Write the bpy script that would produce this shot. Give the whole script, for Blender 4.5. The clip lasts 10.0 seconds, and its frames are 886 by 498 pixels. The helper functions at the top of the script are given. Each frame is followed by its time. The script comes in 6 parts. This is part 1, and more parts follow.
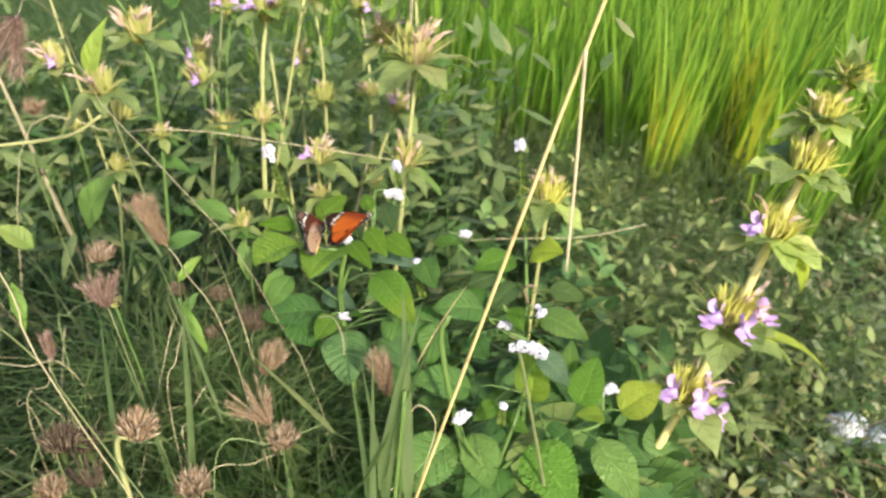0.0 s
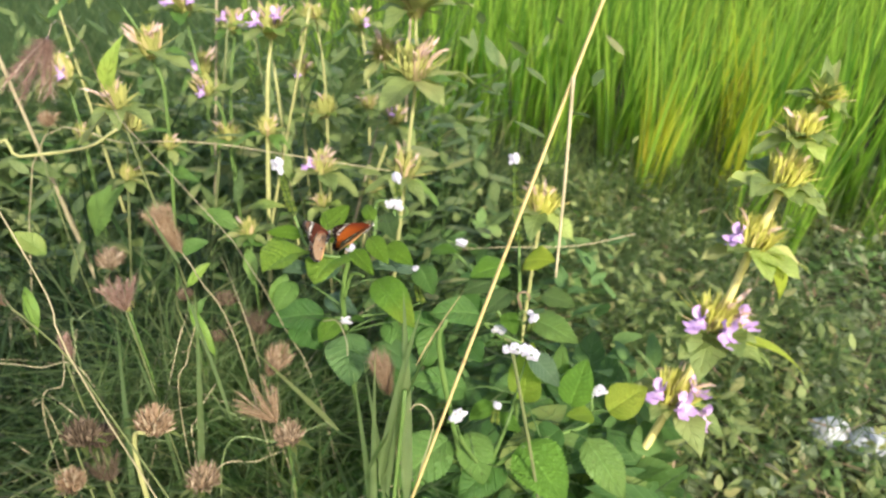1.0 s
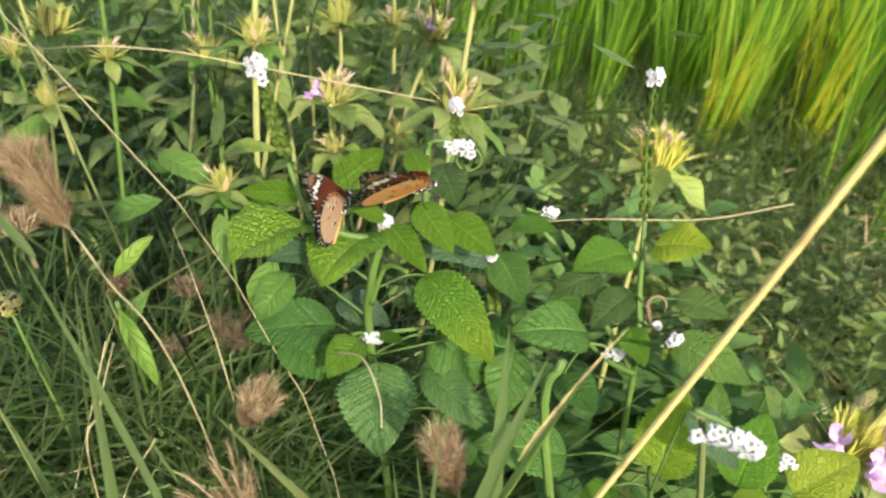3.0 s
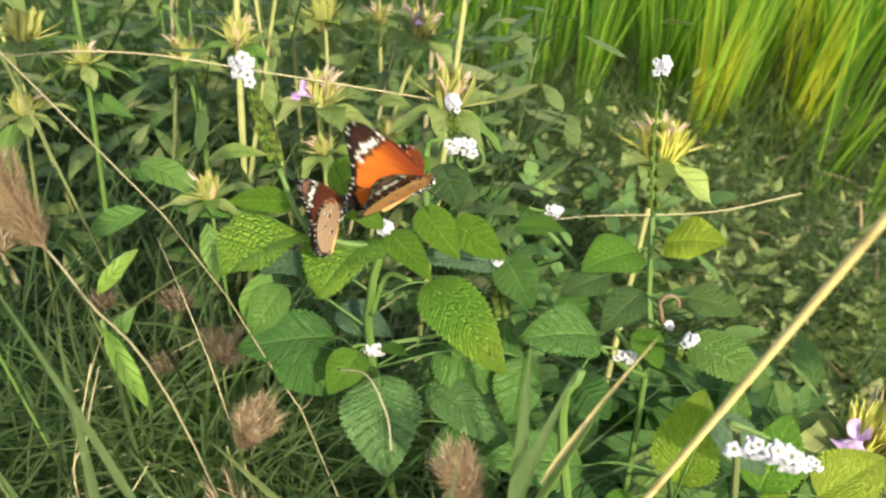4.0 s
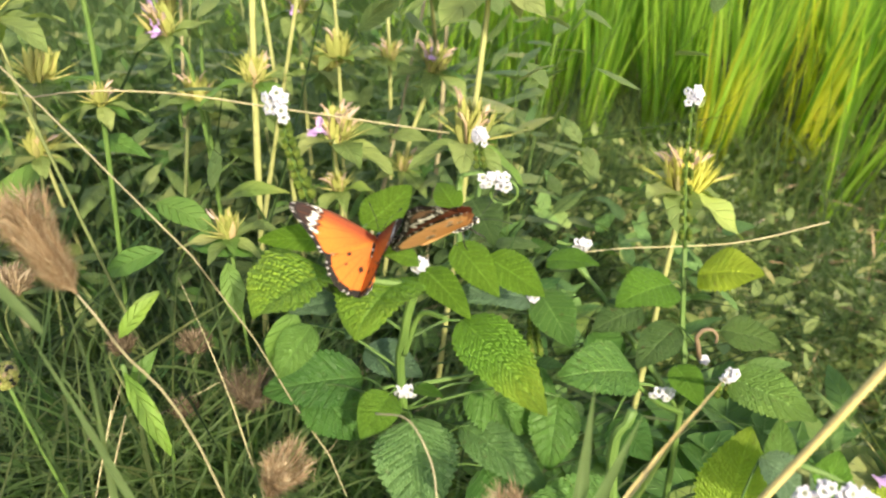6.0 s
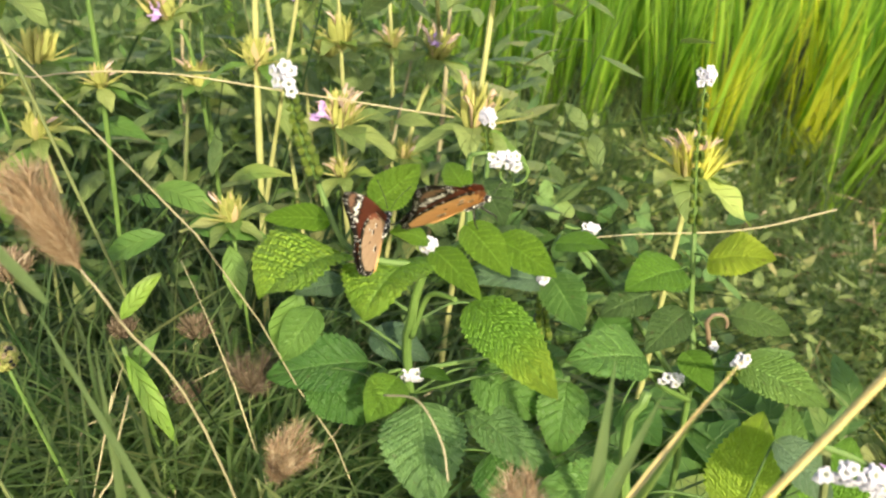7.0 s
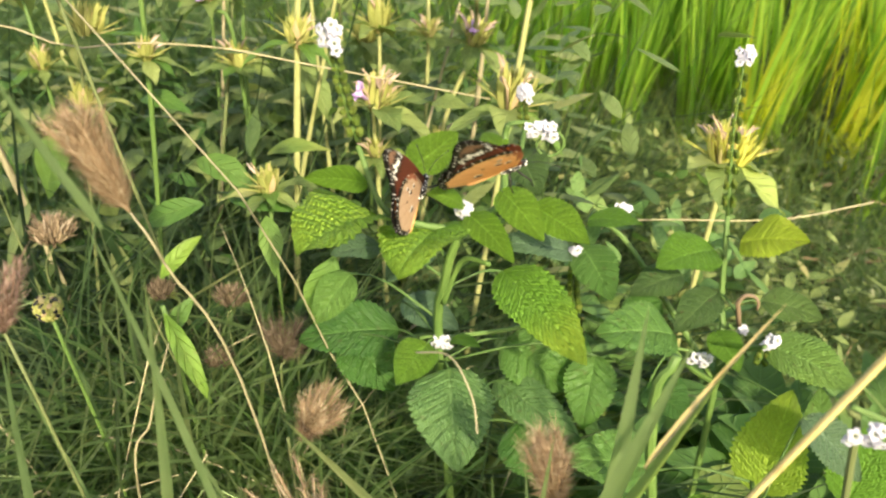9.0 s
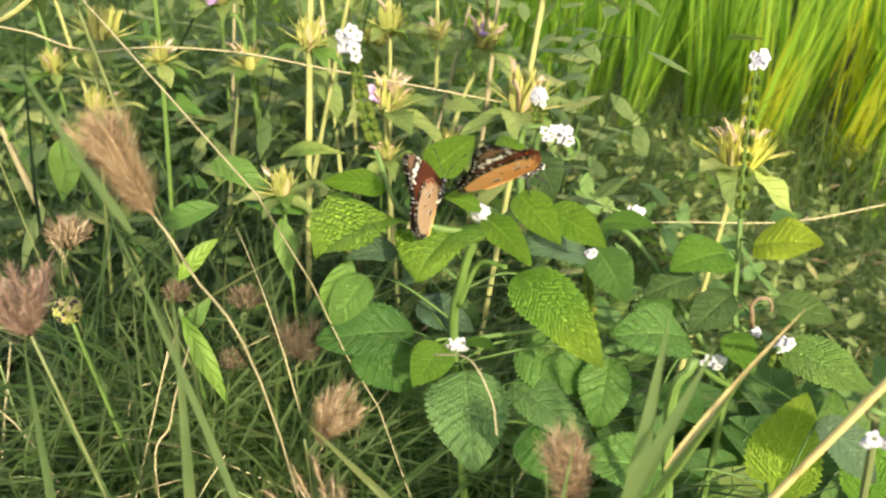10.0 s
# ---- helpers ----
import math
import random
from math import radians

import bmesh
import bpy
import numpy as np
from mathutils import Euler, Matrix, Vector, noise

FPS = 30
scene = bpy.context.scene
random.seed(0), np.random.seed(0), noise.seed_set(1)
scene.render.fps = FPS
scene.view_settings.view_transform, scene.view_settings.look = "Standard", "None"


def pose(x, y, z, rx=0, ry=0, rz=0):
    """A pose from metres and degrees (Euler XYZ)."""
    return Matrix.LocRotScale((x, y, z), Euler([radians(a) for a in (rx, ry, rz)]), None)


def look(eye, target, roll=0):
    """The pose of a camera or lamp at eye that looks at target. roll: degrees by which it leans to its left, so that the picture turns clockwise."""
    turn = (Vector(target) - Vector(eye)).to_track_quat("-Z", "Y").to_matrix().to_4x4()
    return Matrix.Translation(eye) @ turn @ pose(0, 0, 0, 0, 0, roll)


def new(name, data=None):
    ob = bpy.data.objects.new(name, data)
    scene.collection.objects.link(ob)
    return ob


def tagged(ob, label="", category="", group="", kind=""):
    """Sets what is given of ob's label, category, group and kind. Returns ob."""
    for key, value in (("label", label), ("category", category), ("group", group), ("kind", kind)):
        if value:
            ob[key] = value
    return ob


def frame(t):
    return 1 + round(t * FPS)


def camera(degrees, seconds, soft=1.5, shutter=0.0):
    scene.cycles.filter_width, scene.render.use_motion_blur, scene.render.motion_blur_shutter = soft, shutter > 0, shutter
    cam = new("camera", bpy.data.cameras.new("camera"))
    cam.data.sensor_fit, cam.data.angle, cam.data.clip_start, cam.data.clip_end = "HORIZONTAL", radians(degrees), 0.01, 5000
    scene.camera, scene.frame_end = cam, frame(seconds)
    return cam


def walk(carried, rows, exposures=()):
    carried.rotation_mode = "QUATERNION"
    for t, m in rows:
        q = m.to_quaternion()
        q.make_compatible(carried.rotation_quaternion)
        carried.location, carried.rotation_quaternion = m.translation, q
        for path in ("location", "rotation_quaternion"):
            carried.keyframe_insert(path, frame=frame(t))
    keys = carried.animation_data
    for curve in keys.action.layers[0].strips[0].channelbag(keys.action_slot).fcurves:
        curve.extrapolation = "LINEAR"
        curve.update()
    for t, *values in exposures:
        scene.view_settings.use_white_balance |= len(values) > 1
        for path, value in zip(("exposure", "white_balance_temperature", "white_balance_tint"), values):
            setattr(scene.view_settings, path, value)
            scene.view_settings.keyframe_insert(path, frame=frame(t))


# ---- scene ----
cam = camera(60.6, 10.0, soft=2.3, shutter=0.25)
cam.data.dof.use_dof, cam.data.dof.focus_distance, cam.data.dof.aperture_fstop = True, 0.38, 17.0
PATH = [
    (0, (0.02, 0.001, 0.731), (-0.028, 1.754, -0.231), -0.4),
    (0.5, (0.02, 0.002, 0.727), (0.014, 1.757, -0.232), 1.0),
    (1, (0.018, -0.027, 0.746), (-0.015, 1.737, -0.197), 0.1),
    (1.2, (0.021, -0.039, 0.76), (0.057, 1.711, -0.207), 1.4),
    (1.4, (0.019, -0.042, 0.781), (0.12, 1.672, -0.246), 1.0),
    (1.5, (0.024, -0.048, 0.79), (0.01, 1.703, -0.177), -0.3),
    (1.6, (0.01, -0.026, 0.793), (-0.034, 1.728, -0.166), -0.6),
    (1.8, (0.017, 0.016, 0.769), (-0.111, 1.762, -0.197), -0.6),
    (2, (0.006, 0.059, 0.747), (-0.142, 1.794, -0.238), -1.5),
    (2.5, (-0.027, 0.153, 0.671), (-0.092, 1.877, -0.342), 0.7),
    (2.7, (-0.029, 0.176, 0.649), (-0.079, 1.887, -0.385), 1.7),
    (3.8, (-0.035, 0.21, 0.63), (-0.039, 1.91, -0.425), -0.2),
    (4, (-0.037, 0.214, 0.63), (-0.047, 1.915, -0.422), -0.0),
    (4.5, (-0.044, 0.217, 0.63), (-0.022, 1.925, -0.41), 0.4),
    (5, (-0.051, 0.222, 0.627), (-0.033, 1.987, -0.312), -0.9),
    (5.5, (-0.051, 0.222, 0.628), (-0.058, 1.975, -0.335), -1.2),
    (7, (-0.057, 0.225, 0.618), (-0.057, 1.965, -0.368), -0.5),
    (7.5, (-0.061, 0.224, 0.616), (-0.085, 1.948, -0.397), -0.6),
    (8, (-0.066, 0.211, 0.613), (-0.145, 1.957, -0.359), 0.4),
    (8.5, (-0.064, 0.217, 0.609), (-0.143, 1.964, -0.361), 0.4),
    (9, (-0.06, 0.213, 0.607), (-0.13, 1.955, -0.372), 0.3),
    (9.5, (-0.068, 0.212, 0.608), (-0.143, 1.954, -0.372), 0.4),
    (10, (-0.065, 0.211, 0.609), (-0.147, 1.954, -0.368), 0.1),
]
walk(cam, [(t, look(eye, target, roll)) for t, eye, target, roll in PATH],
     exposures=((0.0, 1.15, 6000, 20), (1.5, 1.14, 6050, 20), (2.0, 1.11, 6200, 15), (2.5, 1.07, 6300, 12), (4.0, 1.11, 6400, 11), (5.5, 1.25, 6600, 12), (7.0, 1.27, 6750, 12), (10.0, 1.32, 6850, 12)))

# ---- light ----
SUN_AZ, SUN_EL = 158.0, 32.0          # degrees: clockwise from +y, above the horizon
world = bpy.data.worlds.new("sky")
scene.world = world
world.use_nodes = True
_wn = world.node_tree.nodes
_sky = _wn.new("ShaderNodeTexSky")
_sky.sky_type, _sky.sun_disc = "NISHITA", False
_sky.sun_elevation, _sky.sun_rotation = radians(SUN_EL), radians(SUN_AZ)
_sky.air_density, _sky.dust_density, _sky.ozone_density = 1.0, 2.5, 0.7
world.node_tree.links.new(_sky.outputs[0], _wn["Background"].inputs[0])
_wn["Background"].inputs[1].default_value = 0.125
_sl = bpy.data.lights.new("sun", "SUN")
_sl.energy, _sl.angle, _sl.color = 3.65, radians(2.0), (1.0, 0.93, 0.66)
sun = new("sun", _sl)
_sd = Vector((math.sin(radians(SUN_AZ)) * math.cos(radians(SUN_EL)), math.cos(radians(SUN_AZ)) * math.cos(radians(SUN_EL)), math.sin(radians(SUN_EL))))
sun.matrix_world = look(_sd * 30, (0, 0, 0))

# ---- materials ----


class Nodes:
    """A small wrapper to write node trees in short."""

    def __init__(self, name):
        self.m = bpy.data.materials.new(name)
        self.m.use_nodes = True
        self.t = self.m.node_tree
        self.t.nodes.clear()
        self.out = self.t.nodes.new("ShaderNodeOutputMaterial")

    def put(self, sock, v):
        if isinstance(v, bpy.types.NodeSocket):
            self.t.links.new(v, sock)
        elif v is not None:
            if isinstance(v, tuple) and len(v) == 3 and sock.type == "RGBA":
                v = (*v, 1.0)
            sock.default_value = v

    def node(self, kind, **ins):
        n = self.t.nodes.new(kind)
        for k, v in ins.items():
            self.put(n.inputs[k.replace("_", " ")], v)
        return n

    def math(self, op, a, b=None, c=None):
        n = self.t.nodes.new("ShaderNodeMath")
        n.operation = op
        for i, v in enumerate((a, b, c)):
            self.put(n.inputs[i], v)
        return n.outputs[0]

    def mix(self, f, a, b, mode="MIX"):
        n = self.t.nodes.new("ShaderNodeMix")
        n.data_type, n.blend_type = "RGBA", mode
        self.put(n.inputs[0], f)
        self.put(n.inputs[6], a)
        self.put(n.inputs[7], b)
        return n.outputs[2]

    def step(self, v, lo, hi):
        n = self.t.nodes.new("ShaderNodeMapRange")
        n.interpolation_type = "SMOOTHSTEP"
        self.put(n.inputs[0], v)
        n.inputs[1].default_value, n.inputs[2].default_value = lo, hi
        return n.outputs[0]

    def noise(self, scale, detail=3.0, vec=None):
        n = self.t.nodes.new("ShaderNodeTexNoise")
        n.inputs["Scale"].default_value, n.inputs["Detail"].default_value = scale, detail
        if vec is not None:
            self.t.links.new(vec, n.inputs["Vector"])
        return n.outputs[0]

    def uv(self):
        n = self.t.nodes.new("ShaderNodeUVMap")
        s = self.t.nodes.new("ShaderNodeSeparateXYZ")
        self.t.links.new(n.outputs[0], s.inputs[0])
        return s.outputs[0], s.outputs[1]

    def world(self):
        return self.t.nodes.new("ShaderNodeNewGeometry").outputs["Position"]

    def bump(self, h, strength=0.4, dist=0.001):
        n = self.t.nodes.new("ShaderNodeBump")
        n.inputs["Strength"].default_value, n.inputs["Distance"].default_value = strength, dist
        self.t.links.new(h, n.inputs["Height"])
        return n.outputs[0]

    def thin(self, color, through_color, f, rough=0.55, normal=None, spec=0.35):
        """A leaf: a diffuse and glossy face, and light that comes through."""
        p = self.node("ShaderNodeBsdfPrincipled", Base_Color=color, Roughness=rough)
        p.inputs["Specular IOR Level"].default_value = spec
        tr = self.node("ShaderNodeBsdfTranslucent", Color=through_color)
        if normal is not None:
            self.t.links.new(normal, p.inputs["Normal"])
        mx = self.t.nodes.new("ShaderNodeMixShader")
        mx.inputs[0].default_value = f
        self.t.links.new(p.outputs[0], mx.inputs[1])
        self.t.links.new(tr.outputs[0], mx.inputs[2])
        self.t.links.new(mx.outputs[0], self.out.inputs[0])
        return self.m

    def solid(self, color, rough=0.6, normal=None, metal=0.0, spec=0.4):
        p = self.node("ShaderNodeBsdfPrincipled", Base_Color=color, Roughness=rough, Metallic=metal)
        p.inputs["Specular IOR Level"].default_value = spec
        if normal is not None:
            self.t.links.new(normal, p.inputs["Normal"])
        self.t.links.new(p.outputs[0], self.out.inputs[0])
        return self.m


def rnd_object(n):
    return n.t.nodes.new("ShaderNodeObjectInfo").outputs["Random"]


def rnd_island(n):
    return n.t.nodes.new("ShaderNodeNewGeometry").outputs["Random Per Island"]


def leaf_material(name, dark, light, warm, per="object", veins=8.0, trans=0.35, rough=0.5, vein_mix=0.35, blotch=60.0, spots=0.0, puckered=0.0, spread=0.8, tip=None, relief=0.0017):
    """Leaf with a midrib and slanting side veins, patchy colour, some yellowing."""
    n = Nodes(name)
    u, v = n.uv()
    r = rnd_object(n) if per == "object" else rnd_island(n)
    side = n.math("ABSOLUTE", n.math("MULTIPLY_ADD", v, 2.0, -1.0))
    pos = n.world()
    patch = n.noise(blotch, 3.0, pos)
    col = n.mix(n.math("MULTIPLY_ADD", patch, 0.9, n.math("MULTIPLY_ADD", r, spread, -0.5 * spread)), dark, light)
    col = n.mix(n.step(n.math("ADD", r, n.math("MULTIPLY", n.noise(25.0, 2.0, pos), 0.5)), 0.98, 1.35), col, warm)
    if tip:
        col = n.mix(n.step(u, 0.45, 0.85), col, tip)
    h = n.noise(900.0, 2.0, pos)
    if veins:
        p = n.math("MULTIPLY", n.math("SUBTRACT", u, n.math("MULTIPLY", side, 0.22)), veins)
        line = n.math("ABSOLUTE", n.math("SUBTRACT", n.math("FRACT", p), 0.5))
        vein = n.math("SUBTRACT", 1.0, n.step(line, 0.0, 0.10))
        mid = n.math("SUBTRACT", 1.0, n.step(side, 0.02, 0.07))
        vein = n.math("MAXIMUM", vein, mid)
        col = n.mix(n.math("MULTIPLY", vein, vein_mix), col, tuple(min(1, c * 1.5 + 0.05) for c in light))
        h = n.math("SUBTRACT", n.math("MULTIPLY", h, 0.4), n.math("MULTIPLY", vein, 0.8))
    else:
        h = n.math("SINE", n.math("MULTIPLY", v, 60.0))
    if spots:
        hole = n.step(n.noise(260.0, 1.0, pos), 0.69, 0.72)
        col = n.mix(n.math("MULTIPLY", hole, spots), col, (0.09, 0.06, 0.03))
    if puckered:
        # blisters in rows between the side veins
        cell = n.t.nodes.new("ShaderNodeTexVoronoi")
        cell.inputs["Scale"].default_value, cell.inputs["Randomness"].default_value = 1.0, 0.55
        rows = n.math("MULTIPLY", n.math("SUBTRACT", u, n.math("MULTIPLY", side, 0.22)), veins * 3.0)
        cols = n.math("MULTIPLY", side, 11.0)
        place = n.t.nodes.new("ShaderNodeCombineXYZ")
        for i, c in enumerate((rows, cols, n.math("MULTIPLY", r, 50.0))):
            n.t.links.new(c, place.inputs[i])
        n.t.links.new(place.outputs[0], cell.inputs["Vector"])
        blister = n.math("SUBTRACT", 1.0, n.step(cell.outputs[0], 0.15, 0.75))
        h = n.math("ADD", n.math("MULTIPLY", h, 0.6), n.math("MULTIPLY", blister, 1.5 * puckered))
        # creases between blisters darkened in the colour, to stand for their shade
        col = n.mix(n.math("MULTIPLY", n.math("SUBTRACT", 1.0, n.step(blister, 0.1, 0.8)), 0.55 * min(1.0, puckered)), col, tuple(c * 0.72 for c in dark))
    thr = n.mix(0.3, col, warm, "MIX")
    thr = n.mix(1.0, thr, (1.45, 1.6, 0.8), "MULTIPLY")
    return n.thin(col, thr, trans, rough, n.bump(h, 0.9, relief))


M = {}
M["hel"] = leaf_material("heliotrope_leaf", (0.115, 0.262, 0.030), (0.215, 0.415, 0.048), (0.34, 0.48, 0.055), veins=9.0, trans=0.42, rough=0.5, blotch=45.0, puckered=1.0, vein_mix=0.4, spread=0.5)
# yellow tip colour paints the sunlight on the leaf's outer end
M["hel_tipped"] = leaf_material("sunlit_tip_leaf", (0.13, 0.28, 0.03), (0.23, 0.43, 0.05), (0.36, 0.50, 0.055), veins=9.0, trans=0.42, rough=0.5, blotch=45.0, puckered=0.9, vein_mix=0.3, spread=0.3, tip=(0.34, 0.46, 0.05))
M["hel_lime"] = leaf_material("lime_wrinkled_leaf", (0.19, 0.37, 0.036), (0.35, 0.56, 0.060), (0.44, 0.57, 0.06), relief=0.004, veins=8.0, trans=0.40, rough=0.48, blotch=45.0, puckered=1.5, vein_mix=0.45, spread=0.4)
# lower leaves out of the sun: the dull colour carries their shade
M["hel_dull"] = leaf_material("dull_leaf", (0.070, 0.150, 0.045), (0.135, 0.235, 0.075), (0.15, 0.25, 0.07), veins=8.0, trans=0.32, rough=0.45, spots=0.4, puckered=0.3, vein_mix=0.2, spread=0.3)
# lit copy of the leaf: sun shining through is put into the yellower colour
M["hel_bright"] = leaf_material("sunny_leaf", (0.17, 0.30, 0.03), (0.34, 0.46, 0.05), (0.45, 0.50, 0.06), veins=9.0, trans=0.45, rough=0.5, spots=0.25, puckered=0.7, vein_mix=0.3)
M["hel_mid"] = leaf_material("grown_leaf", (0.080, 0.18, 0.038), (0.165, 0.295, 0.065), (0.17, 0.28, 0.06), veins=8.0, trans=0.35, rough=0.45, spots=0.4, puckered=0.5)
# leaves deep in the plant: their shade is put into this darker green
M["hel_deep"] = leaf_material("deep_shaded_leaf", (0.042, 0.115, 0.022), (0.092, 0.198, 0.038), (0.10, 0.20, 0.04), veins=7.0, trans=0.38, rough=0.45, spots=0.4, puckered=0.25, vein_mix=0.2)
# shaded leaves under the top ones: cool shade tint painted in the colour
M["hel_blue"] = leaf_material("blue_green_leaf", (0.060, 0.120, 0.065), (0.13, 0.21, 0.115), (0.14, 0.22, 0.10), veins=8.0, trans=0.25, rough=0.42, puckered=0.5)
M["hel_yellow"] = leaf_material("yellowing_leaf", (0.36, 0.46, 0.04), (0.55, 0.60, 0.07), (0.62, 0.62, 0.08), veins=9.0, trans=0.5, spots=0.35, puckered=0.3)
# shaded copy of the leaf: shade put into the colour, brown spots its own
M["hel_shade"] = leaf_material("shaded_leaf", (0.048, 0.098, 0.030), (0.105, 0.172, 0.050), (0.12, 0.20, 0.05), veins=8.0, trans=0.32, rough=0.45, spots=0.7, puckered=0.5)
M["lance"] = leaf_material("lance_leaf", (0.076, 0.170, 0.034), (0.170, 0.281, 0.060), (0.323, 0.340, 0.085), veins=7.0, trans=0.42)
M["sage"] = leaf_material("sage_leaf", (0.135, 0.20, 0.058), (0.29, 0.35, 0.115), (0.36, 0.36, 0.14), veins=6.0, trans=0.42, rough=0.6)
M["weed"] = leaf_material("weed_leaf", (0.045, 0.115, 0.028), (0.125, 0.235, 0.055), (0.21, 0.26, 0.07), per="island", veins=5.0, trans=0.42)
M["weed_pale"] = leaf_material("pale_weed_leaf", (0.14, 0.19, 0.10), (0.34, 0.39, 0.21), (0.38, 0.36, 0.20), per="island", veins=5.0, trans=0.25, spread=0.7)
M["weed_sage"] = leaf_material("sage_weed_leaf", (0.085, 0.142, 0.046), (0.21, 0.27, 0.092), (0.28, 0.28, 0.115), per="island", veins=5.0, trans=0.38)
M["weed_olive"] = leaf_material("olive_weed_leaf", (0.13, 0.19, 0.06), (0.36, 0.42, 0.15), (0.42, 0.36, 0.16), per="island", veins=5.0, trans=0.38)
M["lime_leaf"] = leaf_material("lime_leaf", (0.14, 0.26, 0.035), (0.27, 0.38, 0.06), (0.36, 0.42, 0.07), veins=6.0, trans=0.42, spots=0.4, vein_mix=0.2)
M["weed_mid"] = leaf_material("green_weed_leaf", (0.072, 0.165, 0.046), (0.21, 0.335, 0.10), (0.25, 0.31, 0.10), per="island", veins=6.0, trans=0.35)
M["pale_leaf"] = leaf_material("pale_yellow_leaf", (0.28, 0.38, 0.09), (0.46, 0.52, 0.16), (0.56, 0.53, 0.2), veins=6.0, trans=0.42)
# undergrowth blades near black: deep shade of the tangle is in the colour
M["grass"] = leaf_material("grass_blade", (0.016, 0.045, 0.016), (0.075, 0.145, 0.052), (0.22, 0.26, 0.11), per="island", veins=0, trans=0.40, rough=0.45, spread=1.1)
M["rice"] = leaf_material("rice_blade", (0.09, 0.23, 0.02), (0.50, 0.74, 0.10), (0.56, 0.68, 0.10), per="island", veins=0, trans=0.38, spread=1.5, rough=0.42, blotch=6.0)
M["rice_clump"] = leaf_material("clump_rice_blade", (0.11, 0.265, 0.026), (0.54, 0.79, 0.11), (0.60, 0.74, 0.11), veins=0, trans=0.42, spread=1.5, rough=0.42, blotch=6.0)
M["rice_yellow"] = leaf_material("yellow_rice_blade", (0.56, 0.62, 0.05), (0.86, 0.86, 0.10), (0.86, 0.74, 0.10), veins=0, trans=0.42, tip=(0.38, 0.62, 0.08), rough=0.45, blotch=6.0)
M["blade"] = leaf_material("broad_blade", (0.24, 0.35, 0.15), (0.41, 0.52, 0.24), (0.42, 0.46, 0.18), veins=0, trans=0.45)


def straw_material(name, a, b, rough=0.6, stripe=3.0):
    n = Nodes(name)
    u, v = n.uv()
    pos = n.world()
    f = n.noise(stripe * 18, 4.0, pos)
    col = n.mix(f, a, b)
    col = n.mix(n.step(n.noise(40.0, 2.0, pos), 0.6, 0.75), col, tuple(c * 0.55 for c in a))
    h = n.math("ADD", n.math("SINE", n.math("MULTIPLY", v, 50.0)), n.noise(600.0, 2.0, pos))
    return n.solid(col, rough, n.bump(h, 0.35, 0.0004))


M["straw"] = straw_material("dry_straw", (0.56, 0.41, 0.15), (0.75, 0.61, 0.29))
M["straw_pale"] = straw_material("pale_straw", (0.29, 0.25, 0.14), (0.47, 0.41, 0.25))
M["straw_dull"] = straw_material("dull_straw", (0.20, 0.175, 0.10), (0.38, 0.33, 0.20))
M["stalk_dull"] = straw_material("dull_stalk", (0.08, 0.11, 0.04), (0.19, 0.21, 0.08))
M["grass_pale"] = leaf_material("pale_grass_blade", (0.18, 0.27, 0.08), (0.36, 0.43, 0.15), (0.42, 0.40, 0.18), per="island", veins=0, trans=0.45, rough=0.45)
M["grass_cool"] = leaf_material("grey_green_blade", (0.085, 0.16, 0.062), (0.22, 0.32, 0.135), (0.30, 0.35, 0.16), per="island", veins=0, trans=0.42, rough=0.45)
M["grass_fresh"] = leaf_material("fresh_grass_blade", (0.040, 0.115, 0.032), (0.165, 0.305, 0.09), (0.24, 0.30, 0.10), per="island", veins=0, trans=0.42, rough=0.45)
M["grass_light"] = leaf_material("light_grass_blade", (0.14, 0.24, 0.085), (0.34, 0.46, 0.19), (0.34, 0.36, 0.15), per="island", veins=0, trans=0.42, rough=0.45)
M["stem"] = straw_material("green_stem", (0.055, 0.115, 0.022), (0.125, 0.20, 0.045))
M["leaf_stalk"] = straw_material("leaf_stalk", (0.045, 0.10, 0.02), (0.10, 0.17, 0.04))
M["grass_stalk"] = straw_material("grass_stalk", (0.16, 0.24, 0.09), (0.30, 0.38, 0.16))
M["stem_gold"] = straw_material("golden_stem", (0.20, 0.22, 0.065), (0.38, 0.37, 0.16))
M["stem_bright"] = straw_material("bright_golden_stem", (0.46, 0.42, 0.12), (0.68, 0.60, 0.24))
M["node"] = straw_material("brown_node", (0.11, 0.075, 0.045), (0.26, 0.18, 0.11))


def fibre_material(name, a, b, c, trans=0.25):
    n = Nodes(name)
    r = rnd_island(n)
    col = n.mix(n.math("MULTIPLY_ADD", n.noise(120.0, 3.0, n.world()), 0.8, n.math("MULTIPLY_ADD", r, 0.9, -0.45)), a, b)
    col = n.mix(n.step(r, 0.8, 0.95), col, c)
    return n.thin(col, col, trans, 0.7, spec=0.2)


M["brown"] = fibre_material("brown_bristle", (0.20, 0.140, 0.088), (0.42, 0.32, 0.21), (0.52, 0.42, 0.30))
# darker copy of brown_bristle: shade on heads low in the grass, as colour
M["brown_dark"] = fibre_material("shaded_brown_bristle", (0.09, 0.065, 0.042), (0.20, 0.15, 0.10), (0.26, 0.20, 0.14))
M["tan"] = fibre_material("tan_bristle", (0.25, 0.165, 0.095), (0.46, 0.335, 0.215), (0.527, 0.442, 0.306))
M["maroon"] = fibre_material("maroon_bristle", (0.22, 0.135, 0.10), (0.42, 0.29, 0.225), (0.53, 0.42, 0.33))
M["bract"] = fibre_material("yellow_bract", (0.56, 0.56, 0.11), (0.76, 0.74, 0.22), (0.68, 0.56, 0.30), 0.45)
